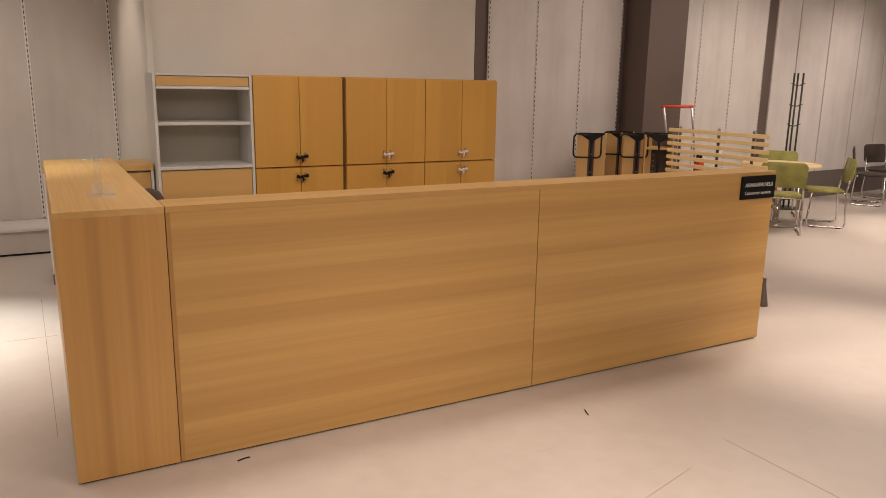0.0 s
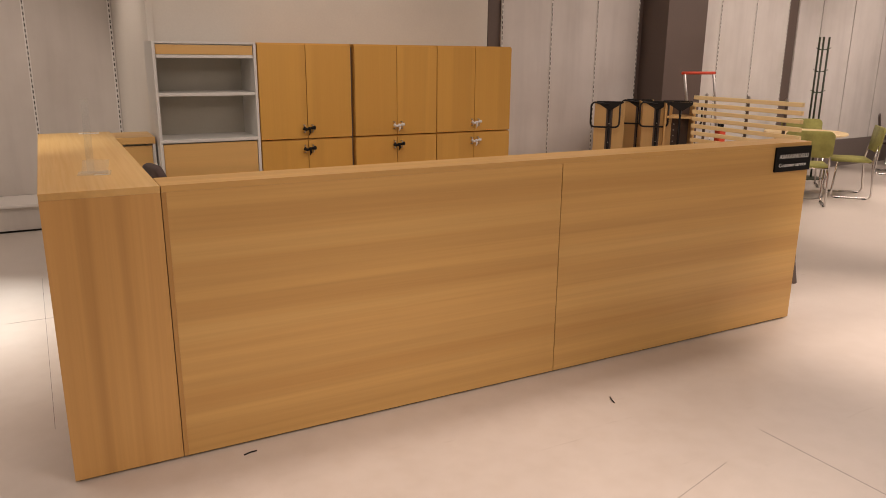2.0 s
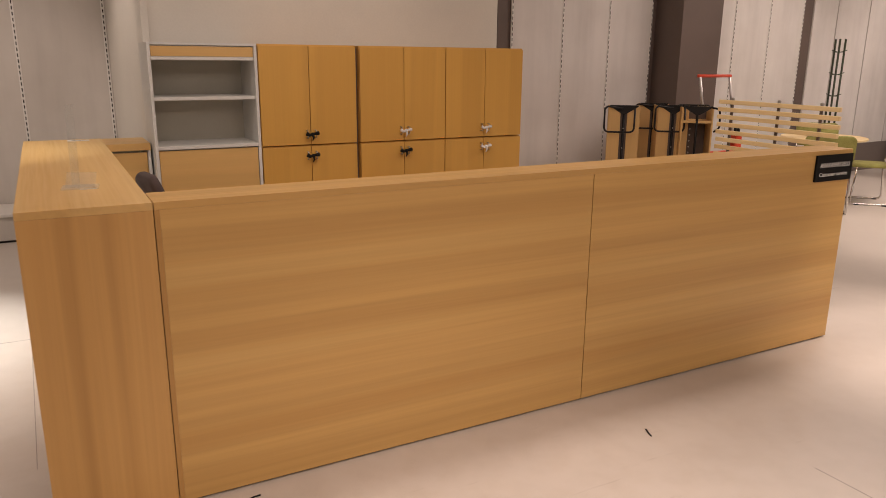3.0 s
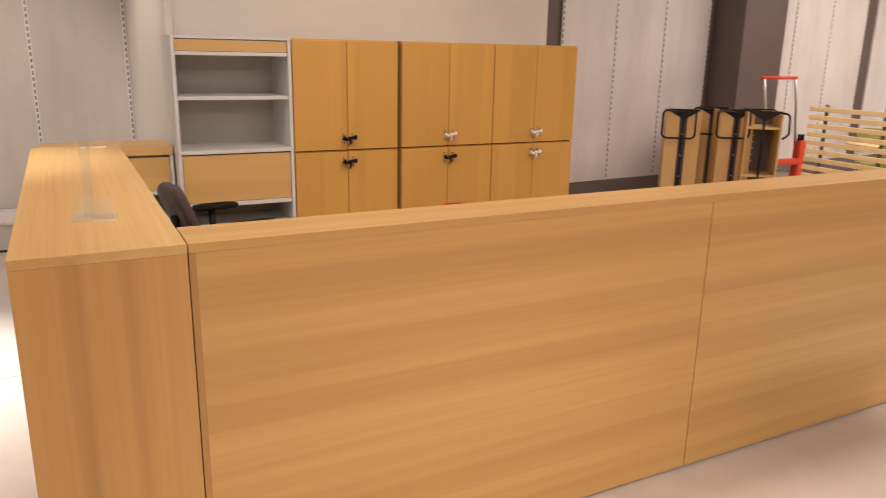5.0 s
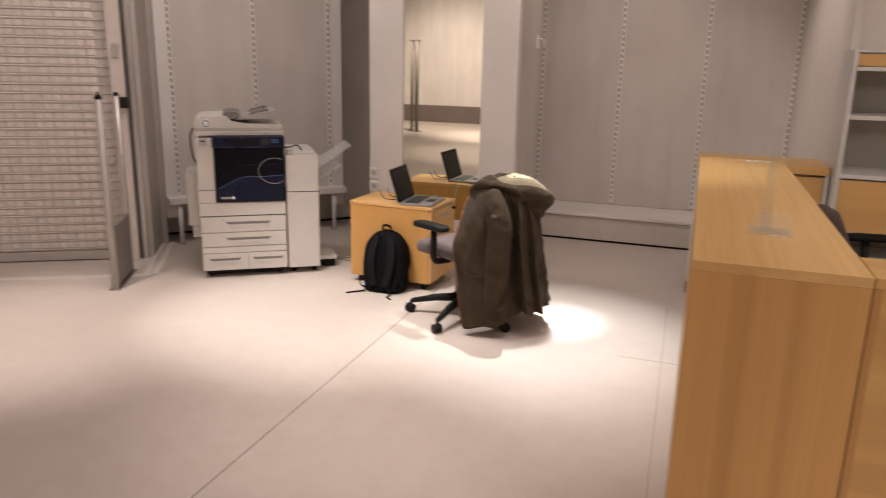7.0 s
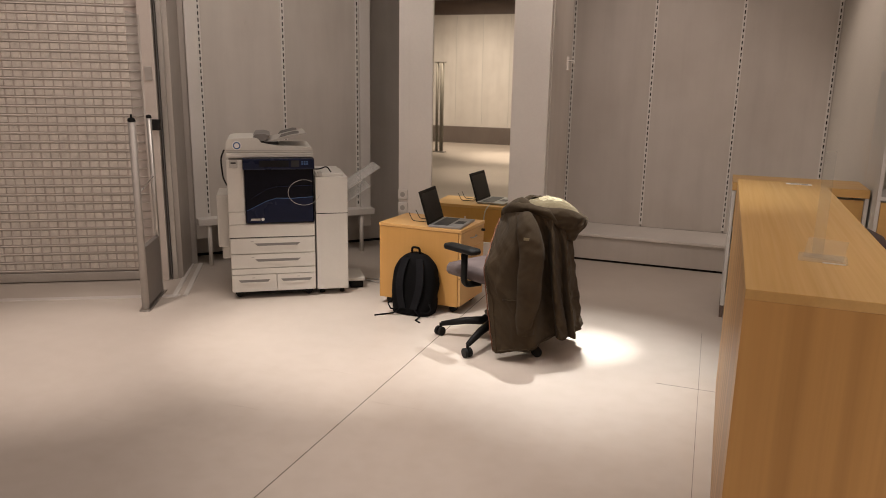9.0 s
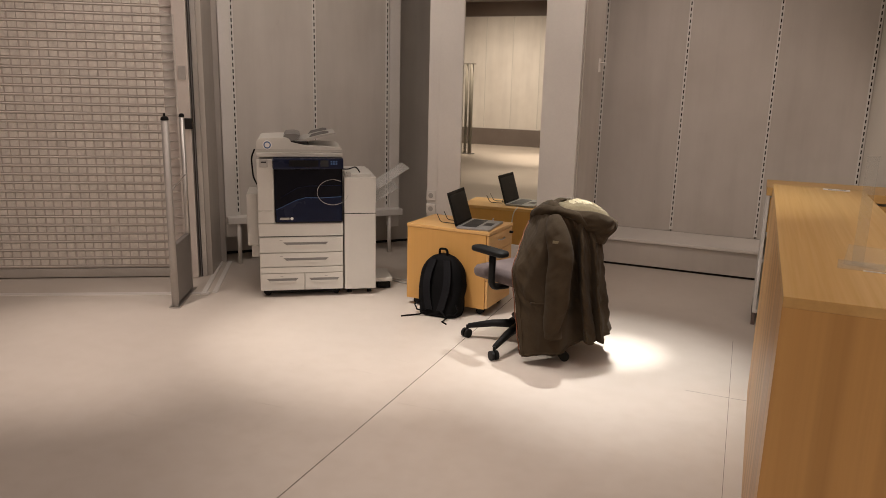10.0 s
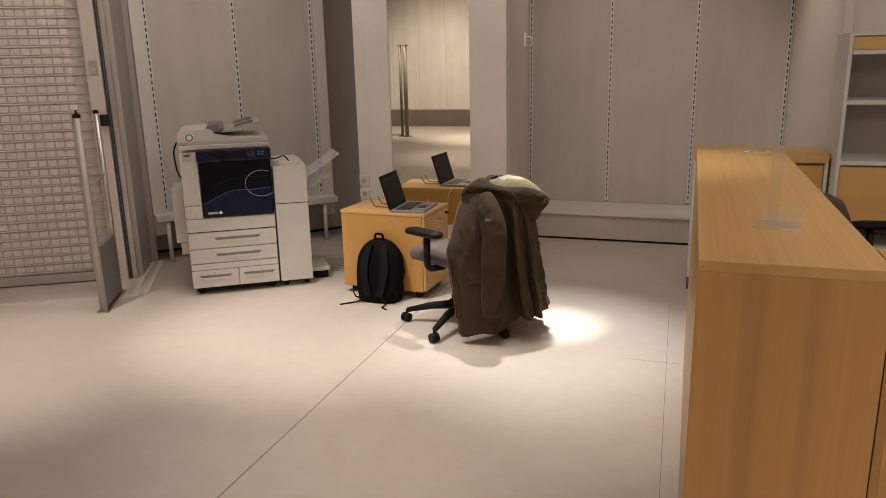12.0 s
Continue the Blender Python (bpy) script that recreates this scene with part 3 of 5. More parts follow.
def counter_arm():
    t = thing("counter_unit", "oak laminate counter unit, end panel with upright grain", "counter", pose(0, 0, 0))
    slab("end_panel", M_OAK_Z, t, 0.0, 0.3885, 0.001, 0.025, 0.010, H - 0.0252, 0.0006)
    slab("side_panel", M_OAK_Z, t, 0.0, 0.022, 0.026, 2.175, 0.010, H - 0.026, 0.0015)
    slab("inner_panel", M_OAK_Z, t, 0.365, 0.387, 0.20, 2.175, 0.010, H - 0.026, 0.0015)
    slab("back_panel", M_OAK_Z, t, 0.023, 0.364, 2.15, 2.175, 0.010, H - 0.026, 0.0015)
    slab("top", M_OAK_Y, t, 0.0, 0.389, 0.0, 2.18, H - 0.025, H, 0.002)
    # black, to paint the shadow line along the counter's foot
    slab("plinth", M_SLOT, t, 0.015, 0.373, 0.015, 2.16, 0.0, 0.010)
    return t


def counter_front():
    t = thing("counter_unit", "long oak laminate service counter with two front panels", "counter", pose(0, 0, 0))
    slab("edge_strip", M_OAK_Z, t, 0.3915, 0.4085, 0.0005, 0.025, 0.010, H - 0.0252, 0.0008)
    slab("front_panel", M_OAK_X, t, 0.4087, 2.196, 0.001, 0.025, 0.010, H - 0.0252, 0.0006)
    slab("front_panel", M_OAK_X, t, 2.20, 4.006, 0.001, 0.025, 0.010, H - 0.0252, 0.0006)
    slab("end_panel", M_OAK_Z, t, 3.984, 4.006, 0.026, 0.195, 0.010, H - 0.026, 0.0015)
    slab("back_panel", M_OAK_X, t, 0.395, 3.983, 0.175, 0.195, 0.010, H - 0.026, 0.0015)
    slab("top", M_OAK_X, t, 0.392, 4.012, 0.0, 0.20, H - 0.025, H, 0.002)
    # black here too: the shadow line under the front is painted in
    slab("plinth", M_SLOT, t, 0.41, 3.99, 0.015, 0.19, 0.0, 0.010)
    slab("joint", M_SLOT, t, 2.196, 2.20, 0.006, 0.02, 0.010, H - 0.026)
    return t


counter_arm()
counter_front()


def text_mesh(body, size, m, parent, name="lettering"):
    cu = bpy.data.curves.new(name, "FONT")
    cu.body, cu.size, cu.extrude, cu.align_x = body, size, 0.0006, "LEFT"
    tmp = new("lettering_source", cu)
    me = bpy.data.meshes.new_from_object(tmp)
    bpy.data.objects.remove(tmp)
    me.materials.append(M_LETTER)
    ob = new(name, me)
    ob.parent, ob.matrix_basis = parent, m
    xs = [p.co.x for p in me.vertices]
    return ob, max(xs) - min(xs)


def sign():
    t = thing("sign_plate", "black sign plate with white lettering on the counter front", "sign", pose(3.70, -0.004, 0.935))
    slab("plate", M_BLACK, t, 0.0, 0.305, -0.008, 0.004, 0.0, 0.142, 0.002)
    for words, size, z, w in (("ASIAKASPALVELU", 0.034, 0.076, 0.25), ("Customer service", 0.030, 0.028, 0.235)):
        ob, k = text_mesh(words, size, pose(0.028, -0.0092, z, 90), t)
        ob.matrix_basis = pose(0.028, -0.0092, z, 90) @ Matrix.Diagonal((w / k, 1, 1, 1))


sign()


def leaflet_holder():
    t = thing("leaflet_holder", "clear acrylic leaflet holder standing on the counter", "leaflet holder", pose(0.20, 0.40, H + 0.001, 0, 0, -6))
    base = slab("base", M_HAZE_LOW, t, -0.06, 0.06, -0.045, 0.06, 0.0, 0.003)
    # white strip paints the bright highlight along the clear front edge
    slab("edge", M_LETTER, base, 0.0, 0.055, -0.0472, -0.0455, 0.0, 0.003)
    pocket = slab("pocket", M_HAZE_LOW, t, -0.05, 0.05, 0.0, 0.002, 0.0, 0.06)
    pocket.matrix_basis = pose(0.0, -0.01, 0.003, -35, 0, -14)
    back = slab("back_plate", M_HAZE_LOW, t, -0.017, 0.017, 0.0, 0.003, 0.0, 0.285)
    slab("edge", M_HAZE_LOW, back, -0.017, 0.017, -0.001, 0.004, 0.2855, 0.288)
    back.matrix_basis = pose(-0.015, 0.02, 0.003, -8, -6, -38)


leaflet_holder()
lab = thing("paper_label", "white printed paper strip lying on the counter", "label", pose(0.27, 2.09, H, 0, 0, -3))
slab("strip", M_PAPER, lab, -0.055, 0.055, -0.02, 0.02, 0.0005, 0.003)
slab("print_bar", M_INK, lab, -0.035, 0.04, -0.013, -0.004, 0.003, 0.0036)


def litter(x, y, ang, k):
    t = part("litter_strip", made(tube, [(-k / 2, 0, 0.003), (0, 0.002, 0.004), (k / 2, 0, 0.003)], 0.003, 6), M_BLACK)
    t.matrix_world = pose(x, y, 0, 0, 0, ang)
    tagged(t, "short black strip of litter on the floor", "litter")


litter(2.258, -0.385, 68, 0.06)
litter(0.632, -0.08, 12, 0.055)

# ---- things: the cabinets ----
YC, YB = 3.245, 3.70


def thing_part(t, name, material, label, x, z):
    bm = bmesh.new()
    w = 0.004 if material == M_BLACK else 0.001
    for s in (-1, 1):
        tube(bm, [(x, YC - 0.04, z), (x + s * 0.025, YC - 0.046, z + 0.006 * s), (x + s * 0.050, YC - 0.042, z + 0.008)], 0.01, 8, True, [0.009, 0.010 + w * 0.6, 0.013 + w])
    tube(bm, [(x, YC - 0.045, z), (x + 0.006, YC - 0.047, z - 0.03), (x - 0.004, YC - 0.044, z - 0.052)], 0.007, 6, True, [0.012, 0.008, 0.003])
    lump = bmesh.ops.create_icosphere(bm, subdivisions=2, radius=0.016)
    for w in lump["verts"]:
        w.co += Vector((x, YC - 0.045, z))
    return part(name, bm, material, t, label, smooth=True)


def d_handle(parent, x, z):
    pts = bent([(x, YC - 0.003, z), (x, YC - 0.035, z), (x, YC - 0.035, z + 0.06), (x, YC - 0.003, z + 0.06)], 0.015, 4)
    return bar("handle", M_STEEL, parent, pts, 0.005, 8)


def cupboard(x0, x1, z0, z1, label, handle_z, tie, base):
    t = thing("cupboard", label, "cupboard", pose(0, 0, 0), "beech cupboards")
    k = 0.019
    bot = z0 + (0.08 if base else 0.0)
    slab("side", M_BEECH, t, x0, x0 + k, YC + 0.02, YB, bot, z1, 0.001)
    slab("side", M_BEECH, t, x1 - k, x1, YC + 0.02, YB, bot, z1, 0.001)
    slab("top", M_BEECH_X, t, x0 + k, x1 - k, YC + 0.02, YB, z1 - k, z1, 0.001)
    slab("bottom", M_BEECH_X, t, x0 + k, x1 - k, YC + 0.02, YB, bot, bot + k, 0.001)
    slab("back", M_BEECH, t, x0 + k, x1 - k, YB - 0.01, YB - 0.002, bot + k, z1 - k)
    if base:
        slab("plinth", M_BROWN, t, x0 + 0.01, x1 - 0.01, YC + 0.05, YB, z0, bot)
    mid = (x0 + x1) / 2
    for a, b, hx in ((x0 + 0.002, mid - 0.0025, mid - 0.035), (mid + 0.0025, x1 - 0.002, mid + 0.035)):
        d = slab("door", M_BEECH, t, a, b, YC, YC + 0.019, bot + 0.004, z1 - 0.012 if not base else z1 - 0.006, 0.0015)
        d_handle(d, hx, handle_z - 0.03)
    thing_part(t, "tie", M_TIE if tie == "white" else M_BLACK, f"{tie} tie knotted round the handles", mid, handle_z)
    return t


for x0, x1, up, low in ((1.597, 2.392, "black", "black"), (2.425, 3.222, "white", "black"), (3.226, 4.025, "white", "white")):
    cupboard(x0, x1, 0.883, 1.662, f"beech upper cupboard, doors shut and tied with {up} cloth", 0.97, up, False)
    cupboard(x0, x1, 0.0, 0.878, f"beech base cupboard, doors shut and tied with {low} cloth", 0.80, low, True)
gapfill = thing("filler_strip", "dark gap strip between two cupboards", "filler", pose(0, 0, 0))
slab("strip", M_BROWN, gapfill, 2.394, 2.423, YC + 0.06, YB, 0, 1.64)


def tambour(x0, x1):
    t = thing("shutter_cabinet", "grey shelf cabinet with beech roller fronts half open", "cabinet", pose(0, 0, 0))
    k, z1 = 0.022, 1.662
    for a in (x0, x1 - k):
        slab("side", M_GREYFRAME, t, a, a + k, YC, YB, 0.06, z1, 0.002)
    slab("top", M_GREYFRAME, t, x0 + k, x1 - k, YC, YB, z1 - 0.018, z1, 0.002)
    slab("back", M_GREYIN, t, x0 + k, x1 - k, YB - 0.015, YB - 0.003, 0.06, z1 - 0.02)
    slab("deck", M_GREYFRAME, t, x0 + k, x1 - k, YC, YB - 0.016, 0.893, 0.918, 0.002)
    slab("shelf", M_GREYFRAME, t, x0 + k, x1 - k, YC + 0.02, YB - 0.016, 1.25, 1.275, 0.002)
    slab("shelf", M_GREYFRAME, t, x0 + k, x1 - k, YC + 0.02, YB - 0.016, 0.36, 0.385, 0.002)
    slab("bottom", M_GREYFRAME, t, x0 + k, x1 - k, YC, YB - 0.016, 0.06, 0.08, 0.002)
    slab("plinth", M_BROWN, t, x0, x1, YC + 0.03, YB, 0, 0.06)
    up = slab("shutter", M_MAPLE, t, x0 + k + 0.004, x1 - k - 0.004, YC + 0.012, YC + 0.024, 1.565, z1 - 0.026, 0.002)
    slab("rail", M_GREYFRAME, up, x0 + k + 0.003, x1 - k - 0.003, YC + 0.005, YC + 0.03, 1.538, 1.562, 0.003)
    low = slab("shutter", M_MAPLE, t, x0 + k + 0.004, x1 - k - 0.004, YC + 0.012, YC + 0.024, 0.56, 0.883, 0.002)
    slab("rail", M_GREYFRAME, low, x0 + k + 0.003, x1 - k - 0.003, YC + 0.005, YC + 0.03, 0.528, 0.557, 0.003)


tambour(0.809, 1.590)


def low_cabinet():
    y0, y1, x0, x1, z1 = 3.40, 3.86, -0.005, 0.795, 0.935
    t = thing("low_cabinet", "low grey cabinet with a beech top and open shelves", "cabinet", pose(0, 0, 0))
    for a in (x0, x1 - 0.022):
        s = slab("side", M_GREYFRAME, t, a, a + 0.022, y0, y1, 0.085, z1 - 0.055, 0.002)
        slab("foot", M_BROWN, s, a, a + 0.022, y0 + 0.003, y1, 0.0, 0.085)
    slab("top", M_MAPLE, t, x0, x1, y0 - 0.006, y1, z1 - 0.053, z1, 0.003)
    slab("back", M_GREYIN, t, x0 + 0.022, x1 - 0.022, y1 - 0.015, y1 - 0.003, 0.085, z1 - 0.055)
    slab("shutter", M_MAPLE, t, x0 + 0.026, x1 - 0.026, y0 + 0.012, y0 + 0.024, 0.64, z1 - 0.07, 0.002)
    slab("rail", M_GREYFRAME, t, x0 + 0.025, x1 - 0.025, y0 + 0.006, y0 + 0.03, 0.61, 0.637, 0.003)
    slab("shelf", M_GREYFRAME, t, x0 + 0.022, x1 - 0.022, y0 + 0.02, y1 - 0.016, 0.43, 0.452, 0.002)
    slab("bottom", M_GREYFRAME, t, x0 + 0.022, x1 - 0.022, y0 + 0.005, y1 - 0.016, 0.085, 0.107, 0.002)


low_cabinet()

# ---- things: office chairs ----


def office_chair(m, label, cloth_mat, seat_z=0.47, tilt=8, arm_z=0.66, back_c=0.25, back_w=0.17):
    """Faces +x."""
    t = thing("office_chair", label, "chair", m)
    for i in range(5):
        a = radians(i * 72 + 36)
        c, s = math.cos(a), math.sin(a)
        leg = bar("leg", M_BLACK, t, [(0.03 * c, 0.03 * s, 0.125), (0.18 * c, 0.18 * s, 0.11), (0.335 * c, 0.335 * s, 0.075)], 0.02, 8, taper=[0.03, 0.024, 0.016])
        bm = bmesh.new()
        for k in (-1, 1):
            mm = pose(0.345 * c, 0.345 * s, 0.028) @ pose(0, 0, 0, 90, 0, math.degrees(a) + 60)
            r = bmesh.ops.create_cone(bm, cap_ends=True, segments=16, radius1=0.028, radius2=0.028, depth=0.018, matrix=mm @ Matrix.Translation((0, 0, k * 0.014)))
        bmesh.ops.create_cone(bm, cap_ends=True, segments=8, radius1=0.009, radius2=0.009, depth=0.05, matrix=pose(0.34 * c, 0.34 * s, 0.055))
        part("castor", bm, M_BLACK, leg)
    part("gas_column", made(lathe, [(0.035, 0.1), (0.035, 0.2), (0.022, 0.21), (0.02, seat_z - 0.08)], 16), M_BLACKMETAL, t, smooth=False)
    slab("mechanism", M_BLACK, t, -0.14, 0.12, -0.09, 0.09, seat_z - 0.085, seat_z - 0.035, 0.012)
    part("seat", made(pad, -0.17, 0.27, -0.215, 0.215, seat_z - 0.035, seat_z + 0.03, 0.09, 0.02, 8, lambda x, y: -0.35 * max(0, x - 0.16) ** 2 * 4), cloth_mat, t, smooth=True)
    bm = made(pad, -0.17, 0.17, -back_w - 0.03, back_w + 0.03, 0, 0.05, 0.10, 0.02, 8, lambda x, y: y * y * 0.6)
    back = part("backrest", bm, cloth_mat, t, smooth=True)
    back.matrix_basis = pose(-0.23, 0, seat_z + back_c, 0, -90 - tilt)
    bar("back_bracket", M_BLACK, t, bent([(-0.1, 0, seat_z - 0.06), (-0.28, 0, seat_z - 0.05), (-0.31, 0, seat_z + 0.25)], 0.06), 0.022)
    for s in (-1, 1):
        post = bar("arm_post", M_BLACK, t, bent([(0.0, s * 0.14, seat_z - 0.06), (0.0, s * 0.27, seat_z - 0.05), (-0.01, s * 0.275, arm_z - 0.01)], 0.05), 0.02, 8)
        part("arm_pad", made(pad, -0.12, 0.15, s * 0.275 - 0.042, s * 0.275 + 0.042, arm_z - 0.015, arm_z + 0.012, 0.035, 0.008, 6), M_BLACK, post, smooth=True)
    return t


CHAIR = pose(-1.292, 2.34, 0, 0, 0, 152)
office_chair(CHAIR @ pose(0, 0, 0), "mauve office swivel chair with black arms, jacket over its back", M_SEAT, 0.45, 6, 0.615, 0.16, 0.12)
office_chair(pose(0.935, 2.26, 0, 0, 0, 10), "brown office swivel chair behind the counter", M_SEATBROWN, 0.46, 23, 0.68, 0.27)


def jacket():
    """Hung by its shoulders over the chair back: front edges to the west, hood to the east."""
    base = Vector((-1.0, 2.3, 0.12))
    t = thing("jacket", "khaki hooded jacket hung over the chair back", "jacket", pose(*base))
    nz = noise.noise

    def ridge(v):
        return 1 - 2 * abs(nz(v))

    def spline(keys, s):
        """A smooth curve through the keys, s from 0 to 1."""
        f = s * (len(keys) - 1)
        i = min(int(f), len(keys) - 2)
        a, b, c, d = (Vector(keys[max(0, min(len(keys) - 1, i + k))]) for k in (-1, 0, 1, 2))
        u = f - i
        return 0.5 * (2 * b + (c - a) * u + (2 * a - 5 * b + 4 * c - d) * u * u + (3 * b - a - 3 * c + d) * u ** 3)

    # shoulder line, waist line and hem, from the near front edge round the back to the far one
    top = [(-0.245, -0.01, 0.80), (-0.165, -0.11, 0.84), (-0.07, -0.18, 0.85), (0.005, -0.16, 0.845), (0.06, -0.14, 0.84), (0.07, -0.10, 0.84), (0.085, -0.07, 0.84), (0.09, 0.03, 0.84), (0.06, 0.14, 0.84), (-0.07, 0.19, 0.845), (-0.21, 0.08, 0.79)]
    chest = [(-0.262, -0.17, 0.62), (-0.18, -0.245, 0.66), (-0.06, -0.262, 0.68), (0.03, -0.12, 0.68), (0.085, -0.19, 0.68), (0.105, -0.11, 0.68), (0.138, -0.115, 0.68), (0.14, 0.03, 0.68), (0.10, 0.18, 0.68), (-0.07, 0.26, 0.68), (-0.24, 0.15, 0.62)]
    waist = [(-0.265, -0.24, 0.50), (-0.19, -0.285, 0.48), (-0.05, -0.275, 0.46), (0.055, -0.10, 0.45), (0.107, -0.215, 0.45), (0.13, -0.11, 0.45), (0.17, -0.135, 0.45), (0.165, 0.03, 0.45), (0.13, 0.19, 0.45), (-0.05, 0.27, 0.48), (-0.24, 0.22, 0.50)]
    hem = [(-0.185, -0.245, 0.035), (-0.10, -0.275, 0.065), (0.035, -0.235, 0.095), (0.09, -0.10, 0.14), (0.15, -0.20, 0.15), (0.17, -0.11, 0.145), (0.214, -0.135, 0.15), (0.215, 0.03, 0.15), (0.18, 0.18, 0.15), (0.0, 0.25, 0.10), (-0.20, 0.24, 0.05)]
    rows, cols = 80, 190
    bm, grid = bmesh.new(), []
    for i in range(rows + 1):
        f = i / rows
        ring = []
        for j in range(cols + 1):
            s = j / cols
            a, b, c = spline(top, s), spline(waist, s), spline(hem, s)
            p = spline([a, spline(chest, s), b, b.lerp(c, 0.5), c], f)
            n = Vector((p.x + 0.03, p.y, 0)).normalized()
            fall = f ** 0.8
            push = 0.014 * fall * math.sin(46 * s + 2.2 * nz(Vector((5 * s, 2 * f, 0))))
            push += 0.012 * ridge(Vector((14 * s + 2.5 * f, 2.2 * f, 1.0))) * (0.35 + fall)
            push += 0.010 * ridge(Vector((20 * s - 8 * f, 5 * f, 5.0)))
            push += 0.003 * ridge(Vector((50 * s + 9 * f, 12 * f, 9.0)))
            push -= 0.018 * max(0, 1 - abs(s - 0.085) / 0.05) * max(0, 1 - abs(f - 0.62) / 0.1)
            p += n * push
            ring.append(bm.verts.new(p - Vector((0, 0, base.z))))
        grid.append(ring)
    for p, q in zip(grid, grid[1:]):
        for j in range(cols):
            bm.faces.new((p[j], p[j + 1], q[j + 1], q[j]))
    bm.faces.new(grid[0])
    edge = [grid[i][0].co + Vector((-0.004, -0.005, 0)) for i in range(3, rows + 1, 3)]
    second = [grid[i][7].co + Vector((0, -0.002, 0)) for i in range(6, rows + 1, 3)]
    hemline = [grid[rows - 2][j].co + Vector((0, -0.002, 0)) for j in range(0, cols // 2, 3)]
    pocket = [grid[50 - (j - 24) // 6][j].co + Vector((-0.002, -0.003, 0)) for j in range(22, 44, 3)]
    body = part("body", bm, M_JACKET, t, smooth=True)
    md = body.modifiers.new("cloth_thickness", "SOLIDIFY")
    md.thickness = 0.006
    bar("zip", M_ZIP, body, edge, 0.0035, 6, "copper zip along the front edge")
    bar("placket_seam", M_JACKET, body, second, 0.0035, 6)
    bar("hem_seam", M_JACKET, body, hemline, 0.0035, 6)
    bar("pocket_edge", M_JACKET, body, pocket, 0.006, 6)

    def sleeve(keys, rad, lean):
        n = 90
        pts = [spline(keys, k / n) - Vector((0, 0, base.z)) for k in range(n + 1)]
        rr = [spline([(r, 0, 0) for r in rad], k / n).x for k in range(n + 1)]
        bm = made(tube, pts, 0.06, 36, True, rr)
        for w in bm.verts:
            c = w.co.copy()
            k = 0.008 * ridge(Vector((c.x * 5, c.y * 5, c.z * 13 + 9 * c.x))) + 0.005 * ridge(Vector((c.x * 9 + 4, c.y * 9, c.z * 28 - 20 * c.x)))
            k += 0.005 * nz(c * 8)
            w.co += Vector((lean * nz(c * 5), (1 if c.y > 0 else -1) * k, 0))
        sl = part("sleeve", bm, M_JACKET, t, smooth=True)
        end = pts[-1]
        part("cuff", made(tube, [end + Vector((0, 0, 0.06)), end + Vector((0, 0, 0.03)), end + Vector((0, 0, -0.004))], 0.05, 28, True, [rad[-1] + 0.002, rad[-1] + 0.005, rad[-1] + 0.004]), M_JACKET, sl, smooth=True)
        return sl

    near = sleeve([(-0.075, -0.185, 0.835), (-0.035, -0.25, 0.765), (-0.005, -0.285, 0.62), (0.0, -0.30, 0.45), (-0.015, -0.285, 0.30), (-0.02, -0.265, 0.185)], [0.042, 0.062, 0.068, 0.066, 0.056, 0.044], 0.018)
    sleeve([(-0.075, 0.185, 0.835), (-0.035, 0.25, 0.765), (-0.01, 0.285, 0.6), (-0.01, 0.29, 0.45), (-0.02, 0.28, 0.24)], [0.045, 0.070, 0.075, 0.07, 0.05], 0.012)
    tab = slab("sleeve_tab", M_RIB, near, -0.016, 0.016, -0.003, 0.003, -0.008, 0.008, 0.002, "small beige sleeve tab")
    tab.matrix_basis = pose(-0.02, -0.336, 0.735 - base.z, -14)

    # hood: a soft bag that hangs open behind the collar
    def rim(u):
        a = radians(-118 + 236 * u)
        return Vector((0.035 + 0.155 * math.cos(a), 0.03 + 0.15 * math.sin(a), 0.880 - 0.05 * max(0, math.cos(a - 0.35)) ** 2))

    n, m = 84, 26
    bm, grid = bmesh.new(), []
    for j in range(n + 1):
        u = j / n
        a = radians(-118 + 236 * u)
        ca, sa = math.cos(a), math.sin(a)
        r0, sag = rim(u), 0.085 + 0.06 * max(0, math.cos(a + 0.5))
        col = []
        for i in range(m + 1):
            v = i / m
            k = 0.028 * math.sin(math.pi * min(1, v * 1.25)) - 0.075 * max(0, v - 0.45)
            p = r0 + Vector((ca * k, sa * k * 0.8, -sag * 1.25 * v))
            w = 0.017 * ridge(Vector((5 * u, 1.6 * v, 2))) + 0.011 * ridge(Vector((11 * u + 3 * v, 4 * v, 7)))
            p += Vector((ca, sa, 0.5)) * w * min(1, 4 * v)
            col.append(bm.verts.new(p - Vector((0, 0, base.z))))
        grid.append(col)
    for p, q in zip(grid, grid[1:]):
        for i in range(m):
            bm.faces.new((p[i], p[i + 1], q[i + 1], q[i]))
    hood = part("hood", bm, M_JACKET, t, smooth=True)
    md = hood.modifiers.new("cloth_thickness", "SOLIDIFY")
    md.thickness = 0.006
    # ribbed knit band inside the rim, and the fleece lining behind it
    def inside(v0, v1, k):
        bm, grid = bmesh.new(), []
        for j in range(n * 2 + 1):
            a = radians(-172 + 344 * j / (2 * n))
            r0 = Vector((0.035 + 0.155 * math.cos(a), 0.03 + 0.15 * math.sin(a), 0.880 - 0.05 * max(0, math.cos(a - 0.35)) ** 2 - base.z))
            col = []
            for i in range(k + 1):
                v = v0 + (v1 - v0) * i / k
                p = r0.lerp(Vector((0.02, 0.07, 0.880 - base.z)), v)
                p.z += 0.020 * math.sin(math.pi * min(1, v * 1.1)) * (0.7 + 0.5 * nz(Vector((3 * math.cos(a), 3 * math.sin(a), 3 * v)))) + 0.010 - 0.016 * max(0, 1 - v / 0.13)
                col.append(bm.verts.new(p))
            grid.append(col)
